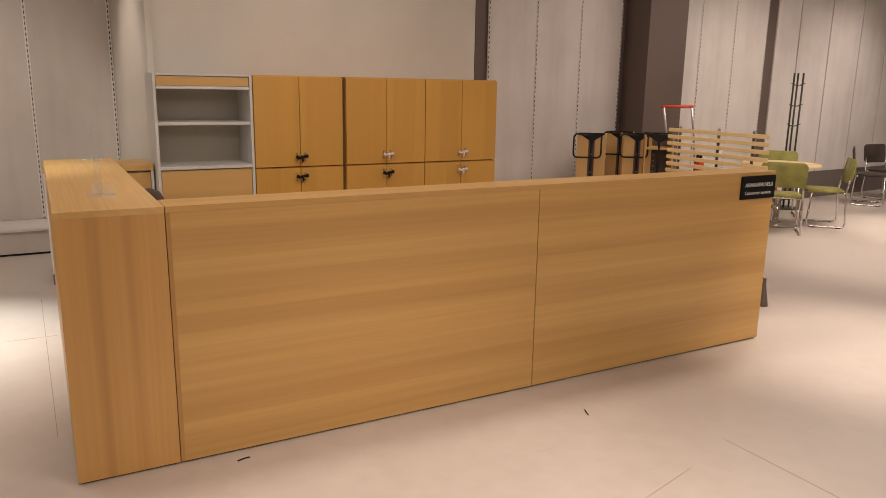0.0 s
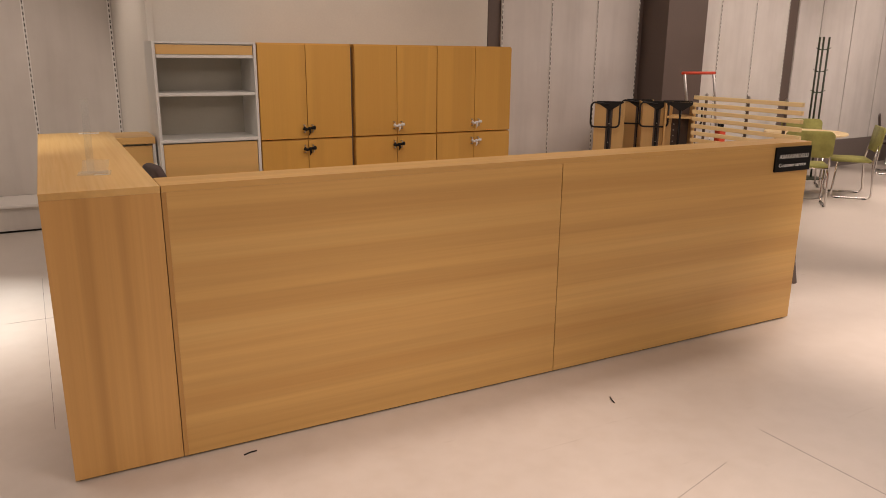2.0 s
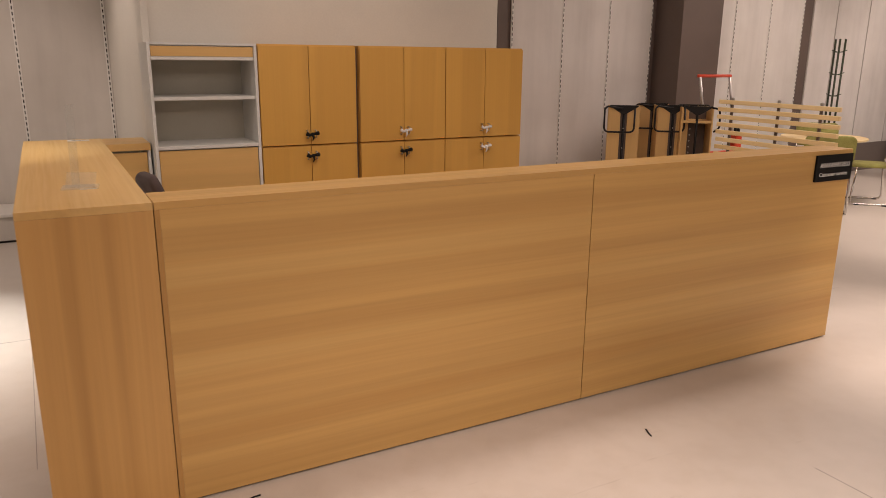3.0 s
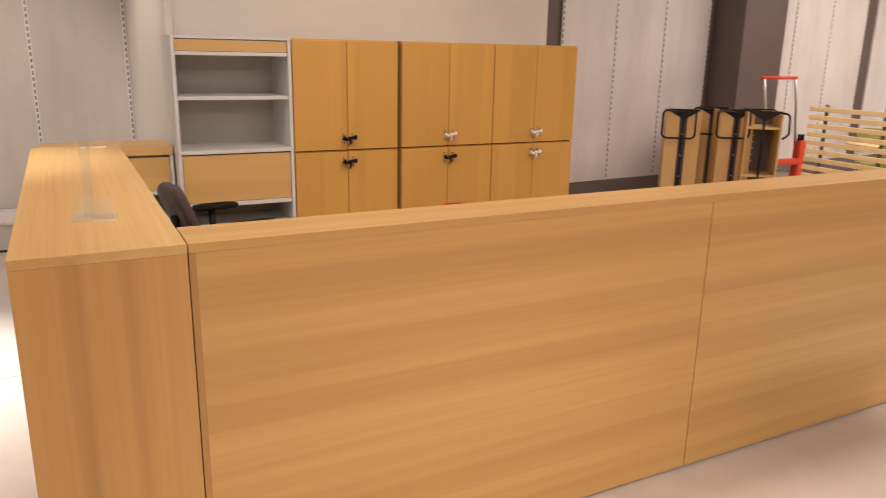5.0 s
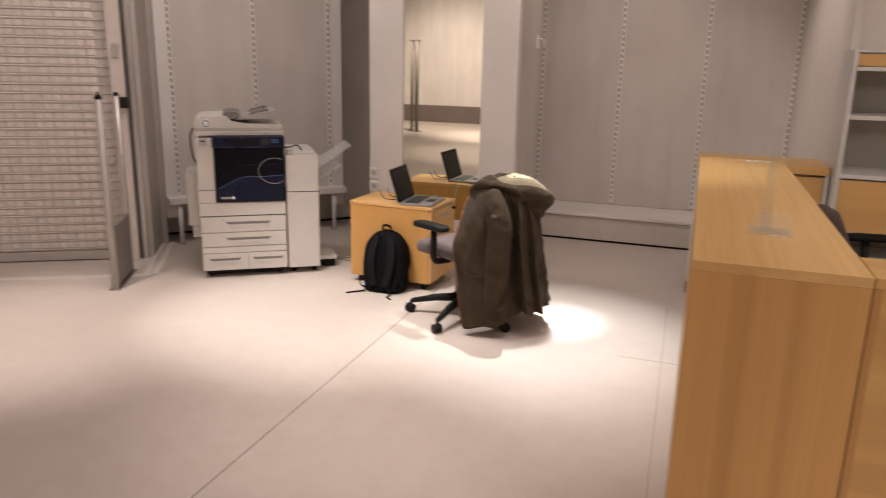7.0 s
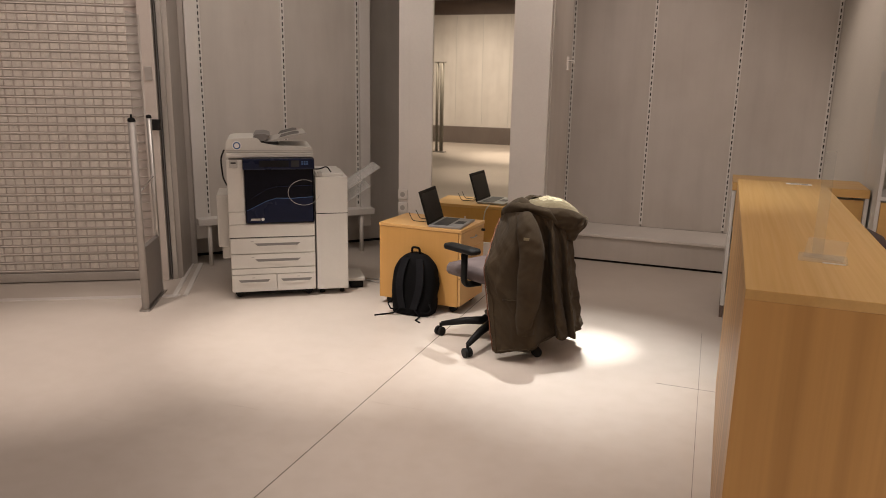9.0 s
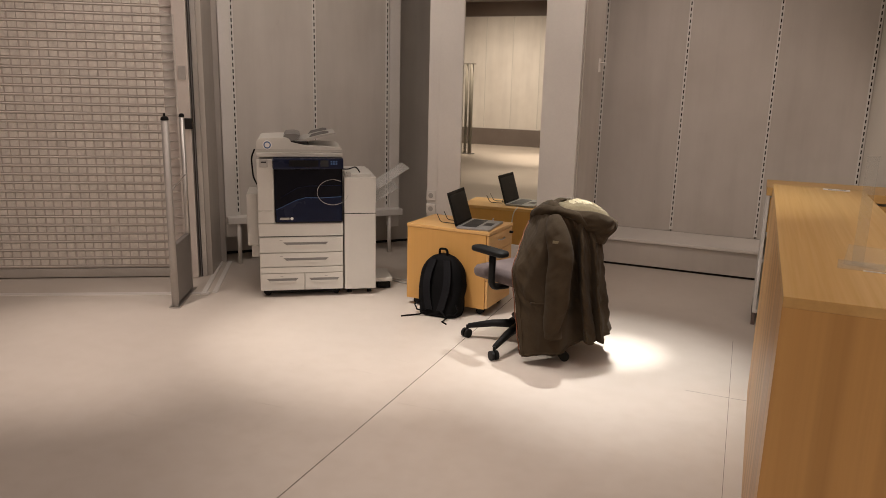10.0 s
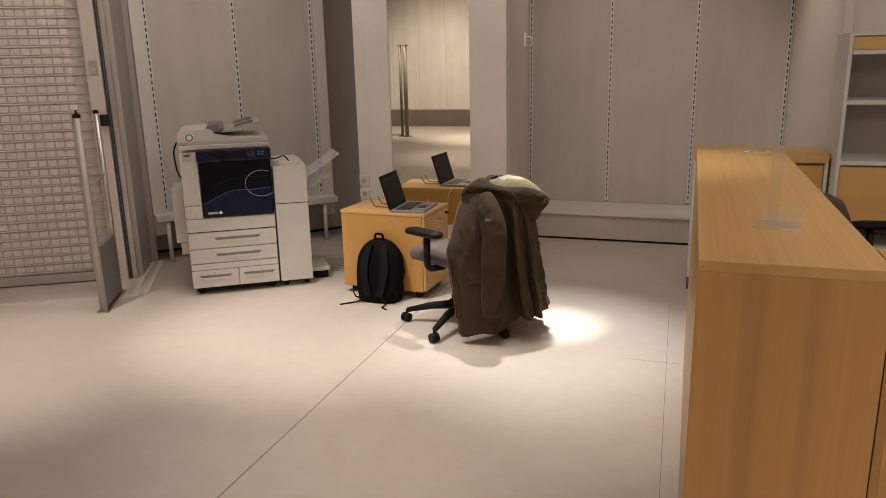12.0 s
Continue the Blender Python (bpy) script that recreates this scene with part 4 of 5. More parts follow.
        for p, q in zip(grid, grid[1:]):
            for i in range(k):
                bm.faces.new((p[i], p[i + 1], q[i + 1], q[i]))
        return bm

    part("rib_band", inside(0.0, 0.45, 9), M_RIB, hood, "beige ribbed knit band", smooth=True)
    part("lining", inside(0.45, 0.985, 9), M_LINING, hood, "cream fleece lining", smooth=True)
    # collar: the roll of cloth round the neck, and the brim that crosses it
    for name, keys, rad, seed in (("collar", [(-0.235, -0.02, 0.81), (-0.19, -0.08, 0.84), (-0.11, -0.14, 0.862), (-0.035, -0.165, 0.868), (0.04, -0.15, 0.845), (0.10, -0.13, 0.79)], [0.020, 0.030, 0.030, 0.028, 0.024, 0.012], 2.0),
                                  ("collar", [(-0.235, -0.03, 0.80), (-0.225, 0.04, 0.815), (-0.17, 0.12, 0.85), (-0.08, 0.17, 0.86), (0.0, 0.18, 0.85)], [0.022, 0.032, 0.034, 0.03, 0.015], 6.0),
                                  ("collar_fold", [(-0.18, 0.08, 0.84), (-0.15, -0.02, 0.86), (-0.11, -0.10, 0.878), (-0.05, -0.16, 0.878)], [0.02, 0.034, 0.034, 0.015], 9.0)):
        pts = [spline(keys, k / 50) - Vector((0, 0, base.z)) for k in range(51)]
        bm = made(tube, pts, 0.03, 24, True, [spline([(r, 0, 0) for r in rad], k / 50).x for k in range(51)])
        for w in bm.verts:
            c = w.co + Vector((seed, 0, 0))
            k = 0.009 * ridge(c * 11) + 0.005 * ridge(c * 23)
            w.co += Vector((nz(c * 9) * 0.008, nz(c * 9 + Vector((3, 1, 0))) * 0.008, k))
        part(name, bm, M_JACKET, hood, smooth=True)


jacket()

# ---- things: drawer pedestal, laptop, backpack ----
PED = pose(-2.275, 2.752, 0, 0, 0, -3.5)


def pedestal():
    t = thing("drawer_pedestal", "beech drawer pedestal on castors", "pedestal", PED)
    w, d, z0, z1 = 0.62, 0.42, 0.05, 0.587
    slab("body", M_PED, t, 0, w - 0.02, 0, d, z0, z1 - 0.022, 0.002)
    slab("top", M_PED_X, t, -0.003, w + 0.003, -0.003, d + 0.003, z1 - 0.021, z1, 0.002)
    for a, b in ((0.44, 0.56), (0.25, 0.436), (0.058, 0.246)):
        dr = slab("drawer_front", M_PED_X, t, w - 0.018, w, 0.004, d - 0.004, a, b, 0.002)
        part("grip", made(tube, bent([(w, d / 2 - 0.05, b - 0.05), (w + 0.018, d / 2 - 0.03, b - 0.05), (w + 0.018, d / 2 + 0.03, b - 0.05), (w, d / 2 + 0.05, b - 0.05)], 0.015), 0.005, 8), M_STEEL, dr, smooth=True)
    part("lock", made(tube, [(w, d - 0.05, 0.53), (w + 0.025, d - 0.05, 0.53)], 0.009, 10), M_BLACK, t)
    for x in (0.06, w - 0.07):
        for y in (0.06, d - 0.06):
            bm = bmesh.new()
            bmesh.ops.create_cone(bm, cap_ends=True, segments=16, radius1=0.025, radius2=0.025, depth=0.04, matrix=pose(x, y, 0.025, 90))
            box(bm, x - 0.035, x + 0.035, y - 0.035, y + 0.035, 0.042, 0.0499)
            part("castor", bm, M_BLACK, t)


pedestal()


def laptop():
    t = thing("laptop", "open silver and black laptop on the pedestal", "laptop", PED @ pose(0.478, 0.175, 0.5873, 0, 0, 6))
    slab("base", M_LAPTOP, t, -0.12, 0.115, -0.165, 0.165, 0.0, 0.016, 0.005)
    slab("keyboard", M_KEYS, t, -0.09, 0.01, -0.14, 0.14, 0.016, 0.0175)
    slab("touchpad", M_KEYS, t, 0.03, 0.09, -0.05, 0.05, 0.016, 0.0168)
    lid = slab("lid", M_BLACK, t, -0.006, 0.004, -0.165, 0.165, 0.0, 0.235, 0.004)
    lid.matrix_basis = pose(-0.12, 0, 0.012, 0, -17)
    slab("screen", M_SCREEN, lid, 0.0042, 0.0052, -0.15, 0.15, 0.015, 0.212)
    slab("badge", M_GREYFRAME, lid, -0.0068, -0.0061, -0.14, -0.09, 0.17, 0.182)
    slab("hinge", M_BLACK, t, -0.128, -0.112, -0.12, 0.12, 0.006, 0.02, 0.004)


laptop()


def spectacles():
    t = thing("spectacles", "thin dark spectacles lying folded open behind the laptop", "glasses", PED @ pose(0.235, 0.19, 0.589, 0, 0, 0))
    for s in (-1, 1):
        bar("temple", M_BLACKMETAL, t, bent([(0.06, s * 0.05, 0.003), (-0.045, s * 0.055, 0.003), (-0.075, s * 0.055, 0.06)], 0.02), 0.0028, 6)
        bm = made(tube, [(0.062, s * 0.03 + 0.024 * math.cos(a), 0.018 + 0.016 * math.sin(a)) for a in (k * math.tau / 16 for k in range(17))], 0.002, 6)
        part("rim", bm, M_BLACKMETAL, t, smooth=True)


spectacles()


def backpack():
    t = thing("backpack", "black nylon backpack leaning on the pedestal", "backpack", pose(-1.965, 2.655, 0, 0, 0, -3.5))
    bm, grid = bmesh.new(), []
    rows, cols = 22, 40
    for i in range(rows + 1):
        f = i / rows
        z = 0.005 + 0.41 * f
        w = 0.155 * (0.93 + 0.12 * math.sin(math.pi * min(1, f * 1.1))) * (1 if f < 0.62 else math.sqrt(max(0.0, 1 - ((f - 0.62) / 0.385) ** 2.4)) * 0.96 + 0.04)
        d = 0.085 * (1.15 - 0.5 * f) * (1 if f < 0.8 else math.sqrt(max(0.02, 1 - ((f - 0.8) / 0.21) ** 2)))
        ring = []
        for j in range(cols):
            a = j * math.tau / cols
            ex = math.copysign(abs(math.cos(a)) ** 0.6, math.cos(a))
            ey = math.copysign(abs(math.sin(a)) ** 0.6, math.sin(a))
            k = 1 + 0.05 * noise.noise(Vector((ex * 2, ey * 2, f * 5)))
            ring.append(bm.verts.new((ex * w * k, ey * d * k + 0.035 * f, z)))
        grid.append(ring)
    for p, q in zip(grid, grid[1:]):
        for j in range(cols):
            bm.faces.new((p[j], p[(j + 1) % cols], q[(j + 1) % cols], q[j]))
    bm.faces.new(list(reversed(grid[0])))
    bm.faces.new(grid[-1])
    body = part("body", bm, M_BAG, t, smooth=True)
    for s in (-1, 1):
        bm = bmesh.new()
        prev = None
        for i in range(13):
            f = i / 12
            x = s * (0.04 + 0.035 * math.sin(math.pi * f * 0.9))
            y = -0.105 + 0.07 * f - 0.012 * math.sin(math.pi * f)
            z = 0.05 + 0.335 * f
            cur = [bm.verts.new((x - 0.026, y, z)), bm.verts.new((x + 0.026, y, z)), bm.verts.new((x + 0.026, y + 0.012, z)), bm.verts.new((x - 0.026, y + 0.012, z))]
            if prev:
                for k in range(4):
                    bm.faces.new((prev[k], prev[(k + 1) % 4], cur[(k + 1) % 4], cur[k]))
            prev = cur
        part("shoulder_strap", bm, M_STRAP, body, "charcoal webbing strap")
        bar("loose_strap", M_BAG, body, [(s * 0.05, -0.10, 0.05), (s * 0.10, -0.12, 0.012), (s * 0.135 - 0.04, -0.17, 0.004), (s * 0.2 - 0.06 * (1 + s) / 2, -0.20, 0.004)], 0.006, 6)
    bar("grab_loop", M_BAG, body, bent([(-0.03, 0.02, 0.405), (-0.028, 0.015, 0.452), (0.028, 0.015, 0.452), (0.03, 0.02, 0.405)], 0.02), 0.008, 8)
    for s in (-1, 1):
        bar("lower_loop", M_BAG, body, [(s * 0.13, -0.05, 0.1), (s * 0.165, -0.075, 0.06), (s * 0.14, -0.085, 0.03), (s * 0.09, -0.09, 0.03)], 0.006, 6)


backpack()

# ---- things: the copier ----


def copier():
    t = thing("photocopier", "white office photocopier with a navy front and finisher", "photocopier", pose(-3.263, 2.383, 0, 0, 0, 34.7))
    w, d = 0.592, 0.60
    body = slab("body", M_PRINTER, t, 0, w, 0.004, d, 0.05, 0.975, 0.008)
    part("plinth", made(box, 0.02, w - 0.02, 0.03, d - 0.03, 0.028, 0.05), M_BLACK, t)
    for x in (0.05, w - 0.05):
        for y in (0.07, d - 0.07):
            bm = bmesh.new()
            bmesh.ops.create_cone(bm, cap_ends=True, segments=14, radius1=0.024, radius2=0.024, depth=0.03, matrix=pose(x, y, 0.024, 90))
            part("castor", bm, M_BLACK, t)
    for z0, z1, halves in ((0.335, 0.445, 1), (0.23, 0.33, 1), (0.055, 0.225, 2)):
        for i in range(halves):
            a, b = 0.002 + i * 0.315, (w - 0.002 if halves == 1 or i == 1 else 0.312)
            top = z1 if halves == 1 else z1 - 0.045
            tr = slab("tray_front", M_PRINTER, t, a, b, -0.014, 0.003, z0, top, 0.004)
            m = (a + b) / 2 + (0.03 if halves == 1 else 0)
            k = 0.16 if halves == 1 else 0.11
            # grip recess: its shade is painted as a dark grey patch
            bm = bmesh.new()
            prism(bm, [(m - k, top - 0.036), (m - k * 0.8, top - 0.062), (m + k * 0.8, top - 0.062), (m + k, top - 0.036)], -0.0155, -0.0135)
            part("grip", bm, M_TRAYGREY, tr)
            bm = bmesh.new()
            prism(bm, [(m - k * 0.9, top - 0.054), (m - k * 0.6, top - 0.070), (m + k * 0.6, top - 0.070), (m + k * 0.9, top - 0.054)], -0.02, -0.0135)
            part("grip_lip", bm, M_PRINTER, tr)
            slab("level_mark", M_PRINTERGREY, tr, a + 0.14, a + 0.16, -0.0152, -0.0138, top - 0.025, top - 0.019)
        if halves == 2:
            slab("tray_lid", M_PRINTER, t, 0.002, w - 0.002, -0.014, 0.003, z1 - 0.042, z1, 0.004)
    slab("seam", M_SLOT, t, 0.0, w, 0.0, 0.004, 0.447, 0.451)
    slab("left_panel", M_PRINTER, t, 0.0, 0.112, -0.012, 0.003, 0.64, 1.0, 0.004)
    slab("lower_panel", M_PRINTER, t, 0.0, w, -0.012, 0.003, 0.453, 0.545, 0.004)
    slab("lower_left", M_PRINTER, t, 0.0, 0.112, -0.012, 0.003, 0.547, 0.636, 0.004)
    front = part("front_cover", made(box, 0.116, w - 0.002, -0.022, 0.003, 0.55, 1.012, 0.012), M_NAVY, t, "glossy navy cover")
    bm = bmesh.new()
    prism(bm, [(0.125, 0.56), (0.125, 0.645), (0.16, 0.66), (0.26, 0.71), (0.33, 0.73), (0.44, 0.727), (0.58, 0.735), (0.58, 0.56)], -0.0245, -0.0215)
    part("lower_door", bm, M_NAVYLOW, front)
    bm = bmesh.new()
    prism(bm, [(0.16, 0.735), (0.27, 0.80), (0.34, 0.815), (0.58, 0.82), (0.58, 0.815), (0.34, 0.812), (0.27, 0.796), (0.16, 0.731)], -0.0235, -0.0215)
    part("crease", bm, M_NAVYLOW, front)
    bm = bmesh.new()
    prism(bm, [(0.125, 0.648), (0.16, 0.664), (0.26, 0.714), (0.33, 0.734), (0.44, 0.731), (0.58, 0.739), (0.58, 0.735), (0.44, 0.727), (0.33, 0.73), (0.26, 0.71), (0.16, 0.66), (0.125, 0.645)], -0.0255, -0.0215)
    part("door_edge", bm, M_LED, front, "blue edge of the lower door")
    slab("badge", M_PRINTERGREY, front, 0.15, 0.215, -0.026, -0.021, 0.575, 0.59)
    bm = made(lathe, [(0.011, 0), (0.011, 0.002)], 16)
    part("emblem", bm, M_LETTER, front, m=pose(0.232, -0.0245, 0.583, 90))
    con = part("control_panel", made(box, 0.108, w + 0.002, -0.06, 0.03, 0.935, 1.012, 0.01), M_NAVYLOW, t)
    slab("touch_screen", M_SCREEN, con, 0.22, 0.42, -0.0615, -0.059, 0.955, 0.998)
    for i in range(3):
        for j in range(2):
            slab("key", M_LED, con, 0.505 + i * 0.017, 0.517 + i * 0.017, -0.0618, -0.059, 0.968 + j * 0.016, 0.979 + j * 0.016)
    slab("keypad", M_KEYS, con, 0.435, 0.49, -0.0618, -0.059, 0.955, 0.998)
    slab("scanner", M_PRINTER, t, 0.0, w, 0.0, d - 0.03, 1.014, 1.045, 0.006)
    card = slab("card_reader", M_PRINTERGREY, t, 0.02, 0.075, -0.02, -0.01, 0.945, 1.0, 0.003)
    slab("card_slot", M_SLOT, card, 0.03, 0.065, -0.0212, -0.0195, 0.975, 0.985)
    # document feeder: hopper over the left end, lid, and the sloping input tray with its guides
    bm = bmesh.new()
    prism(bm, [(0.0, 1.047), (0.0, 1.115), (0.012, 1.135), (0.04, 1.142), (0.20, 1.147), (0.225, 1.135), (0.235, 1.112), (0.35, 1.092), (w - 0.015, 1.082), (w, 1.066), (w, 1.047)], 0.02, d - 0.05)
    bmesh.ops.bevel(bm, geom=bm.edges[:], offset=0.004, segments=2, affect="EDGES")
    feed = part("document_feeder", bm, M_PRINTER, t)
    slab("lid_seam", M_PRINTERGREY, feed, 0.002, w - 0.002, 0.0175, 0.0205, 1.060, 1.064)
    bm = bmesh.new()
    prism(bm, [(0.185, 1.149), (0.20, 1.168), (0.26, 1.172), (0.30, 1.162), (0.27, 1.125), (0.23, 1.122)], 0.06, d - 0.10)
    part("hopper_cover", bm, M_TRAYGREY, feed, "dark grey paper hopper")
    bm = bmesh.new()
    prism(bm, [(0.215, 1.100), (0.36, 1.100), (0.35, 1.118), (0.24, 1.121)], 0.05, d - 0.08)
    part("paper_mouth", bm, M_SLOT, feed)
    bm = bmesh.new()
    prism(bm, [(0.25, 1.118), (0.33, 1.135), (0.44, 1.165), (0.545, 1.182), (0.548, 1.174), (0.45, 1.152), (0.36, 1.120)], 0.06, d - 0.10)
    tray_top = part("input_tray", bm, M_PRINTERGREY, feed, "grey sloping input tray")
    for y in (0.10, d - 0.16):
        bm = bmesh.new()
        prism(bm, [(0.36, 1.142), (0.38, 1.168), (0.47, 1.192), (0.50, 1.190), (0.50, 1.176), (0.44, 1.164)], y, y + 0.012)
        part("paper_guide", bm, M_TRAYGREY, tray_top)
    bm = made(lathe, [(0.030, 0), (0.032, 0.002), (0.032, 0.004)], 20)
    part("round_sticker", bm, M_PAPER, feed, "white and blue round sticker", m=pose(0.075, 0.019, 1.096, 90))
    bm = made(lathe, [(0.025, 0), (0.025, 0.002)], 20)
    ring = part("sticker_ring", bm, M_LED, feed, m=pose(0.075, 0.0148, 1.096, 90))
    bm = made(lathe, [(0.017, 0), (0.017, 0.002)], 20)
    part("sticker_centre", bm, M_PAPER, ring, m=pose(0.075, 0.0126, 1.096, 90))
    # side tray on the short end
    tray = slab("side_tray", M_PRINTER, t, -0.085, -0.004, 0.12, 0.48, 0.36, 0.74, 0.01)
    slab("side_hinge", M_PRINTER, tray, -0.06, -0.003, 0.14, 0.46, 0.27, 0.358, 0.006)
    bar("side_cable", M_BLACK, t, bent([(-0.015, 0.1, 1.06), (-0.04, 0.1, 1.0), (-0.03, 0.1, 0.86), (0.0, 0.1, 0.80)], 0.04), 0.006, 6)
    bar("front_cable", M_PRINTERGREY, t, [(0.60 + 0.0 + 0.11 * math.cos(a) - 0.08, -0.035, 0.77 + 0.09 * math.sin(a)) for a in (radians(60 + k * 12) for k in range(25))], 0.0019, 6)
    # finisher
    fx0, fx1, fz = 0.602, 0.83, 0.872
    fin = slab("finisher", M_PRINTER, t, fx0, fx1, 0.0, d - 0.04, 0.045, fz, 0.006)
    slab("finisher_seam", M_SLOT, fin, fx0 - 0.0005, fx1 + 0.0005, -0.0008, d - 0.05, 0.608, 0.613)
    slab("finisher_top", M_PRINTER, fin, fx0 + 0.01, fx1 - 0.03, 0.03, d - 0.1, fz, fz + 0.022, 0.006)
    slab("latch", M_PRINTERGREY, fin, fx0 + 0.02, fx0 + 0.05, 0.02, 0.09, fz + 0.002, fz + 0.03, 0.004)
    bar("top_cable", M_BLACK, fin, bent([(fx0 - 0.03, 0.02, fz + 0.06), (fx0 + 0.03, 0.05, fz + 0.05), (fx0 + 0.09, 0.08, fz + 0.07), (fx0 + 0.12, 0.1, fz + 0.024)], 0.03), 0.005, 6)
    for k, z in enumerate((0.79, 0.70)):
        o = slab("output_tray", M_HAZY, fin, 0.0, 0.31 - 0.09 * k, 0.06, 0.44, 0, 0.004, 0.0015, "clear tilted tray")
        o.matrix_basis = pose(fx1 - 0.01, 0, z - 0.03, 0, -33)
    for x in (fx0 + 0.04, fx1 - 0.04):
        bar("finisher_foot", M_BLACK, fin, [(x, 0.08, 0.0), (x, 0.08, 0.05)], 0.018)
    slab("stabiliser", M_PRINTER, t, fx1 + 0.003, fx1 + 0.14, 0.12, 0.42, 0.06, 0.09, 0.01)
    slab("stabiliser_pad", M_BLACK, t, fx1 + 0.03, fx1 + 0.13, 0.15, 0.4, 0.0, 0.058, 0.01)


copier()

cab = bar("power_cable", M_CABLE, None, bent([(-2.55, 3.3, 0.006), (-2.75, 3.28, 0.006), (-2.5, 3.2, 0.006), (-2.3, 3.3, 0.006), (-2.2, 3.38, 0.006)], 0.08), 0.006, 6)
tagged(cab, "pale power cable lying on the floor", "cable")
cab = bar("power_cable", M_CABLE, None, bent([(-1.78, 3.14, 0.6), (-1.80, 3.19, 0.56), (-1.83, 3.19, 0.3), (-1.95, 3.24, 0.008), (-2.2, 3.36, 0.008)], 0.05), 0.005, 6)
tagged(cab, "white cable hanging behind the pedestal", "cable")


def socket(z):
    t = thing("wall_socket", "white double wall socket on the pillar", "socket", pose(-2.40, PY + 0.012, z))
    slab("plate", M_WHITE, t, -0.04, 0.04, -0.012, 0, -0.04, 0.04, 0.006)
    part("well", made(lathe, [(0.02, 0), (0.02, 0.002)], 16), M_PRINTERGREY, t, m=pose(0, -0.0125, 0, 90))


socket(0.68)
socket(0.575)
hook = thing("wall_hook", "small white bracket on the pillar side", "hook", pose(PX1 + 0.012, 3.95, 1.70))
slab("plate", M_WHITE, hook, 0, 0.012, -0.02, 0.02, -0.05, 0.05, 0.003)
bar("arm", M_WHITE, hook, bent([(0.01, 0, 0.02), (0.05, 0, 0.02), (0.05, 0, -0.03)], 0.01), 0.006)


# ---- things: security gates ----


def gate(m):
    t = thing("security_gate", "silver anti-theft gate with a clear panel", "security gate", m, "entrance gates")
    slab("foot", M_STEEL, t, -0.035, 0.47, -0.036, 0.036, 0.0, 0.012, 0.005)
    bar("front_post", M_POST, t, [(0, 0, 0.01), (0, 0, 1.265)], 0.024, 14)
    part("cap", made(lathe, [(0.02, 1.265), (0.026, 1.268), (0.022, 1.285), (0.007, 1.292), (0.006, 1.312)], 14), M_BLACK, t)
    bar("rear_post", M_ALU, t, [(0.44, 0, 0.01), (0.44, 0, 1.265)], 0.018, 14)
    part("cap", made(lathe, [(0.016, 1.265), (0.02, 1.268), (0.016, 1.285), (0.005, 1.29)], 14, (0.44, 0)), M_BLACK, t)
    slab("glass_panel", M_GATEGLASS, t, 0.026, 0.42, -0.005, 0.005, 0.44, 1.25, 0.001)
    slab("lower_panel", M_GATEDARK, t, 0.022, 0.42, -0.018, 0.018, 0.02, 0.43, 0.004)
    slab("upper_panel", M_HAZE_LOW, t, 0.05, 0.36, -0.004, 0.004, 1.252, 1.95, 0.001)
    bar("loop", M_STEEL, t, [(0.03, -0.008, 0.8), (0.42, -0.008, 0.86)], 0.004, 6)
    return t


gate(pose(-3.640, 1.940, 0, 0, 0, 119))


def tall_gate():
    t = thing("entrance_gate", "tall silver gate post with a dark glass panel", "security gate", pose(-6.08, -6.6, 0, 0, 0, 15))
    for x, r in ((0.0, 0.03), (0.13, 0.042)):
        bar("post", M_GATEPOST, t, [(x, 0, 0), (x, 0, 1.93)], r, 14)
    slab("glass_panel", M_GATEGLASS, t, 0.024, 0.086, -0.004, 0.004, 0.1, 1.88)
    slab("cap", M_GATEPOST, t, -0.06, 0.22, -0.03, 0.03, 1.93, 1.95, 0.004)
    slab("foot", M_TRAYGREY, t, -0.06, 0.22, -0.07, 0.07, 0.0, 0.02, 0.004)


tall_gate()

# ---- things: trolleys, slatted screen and red trolley ----


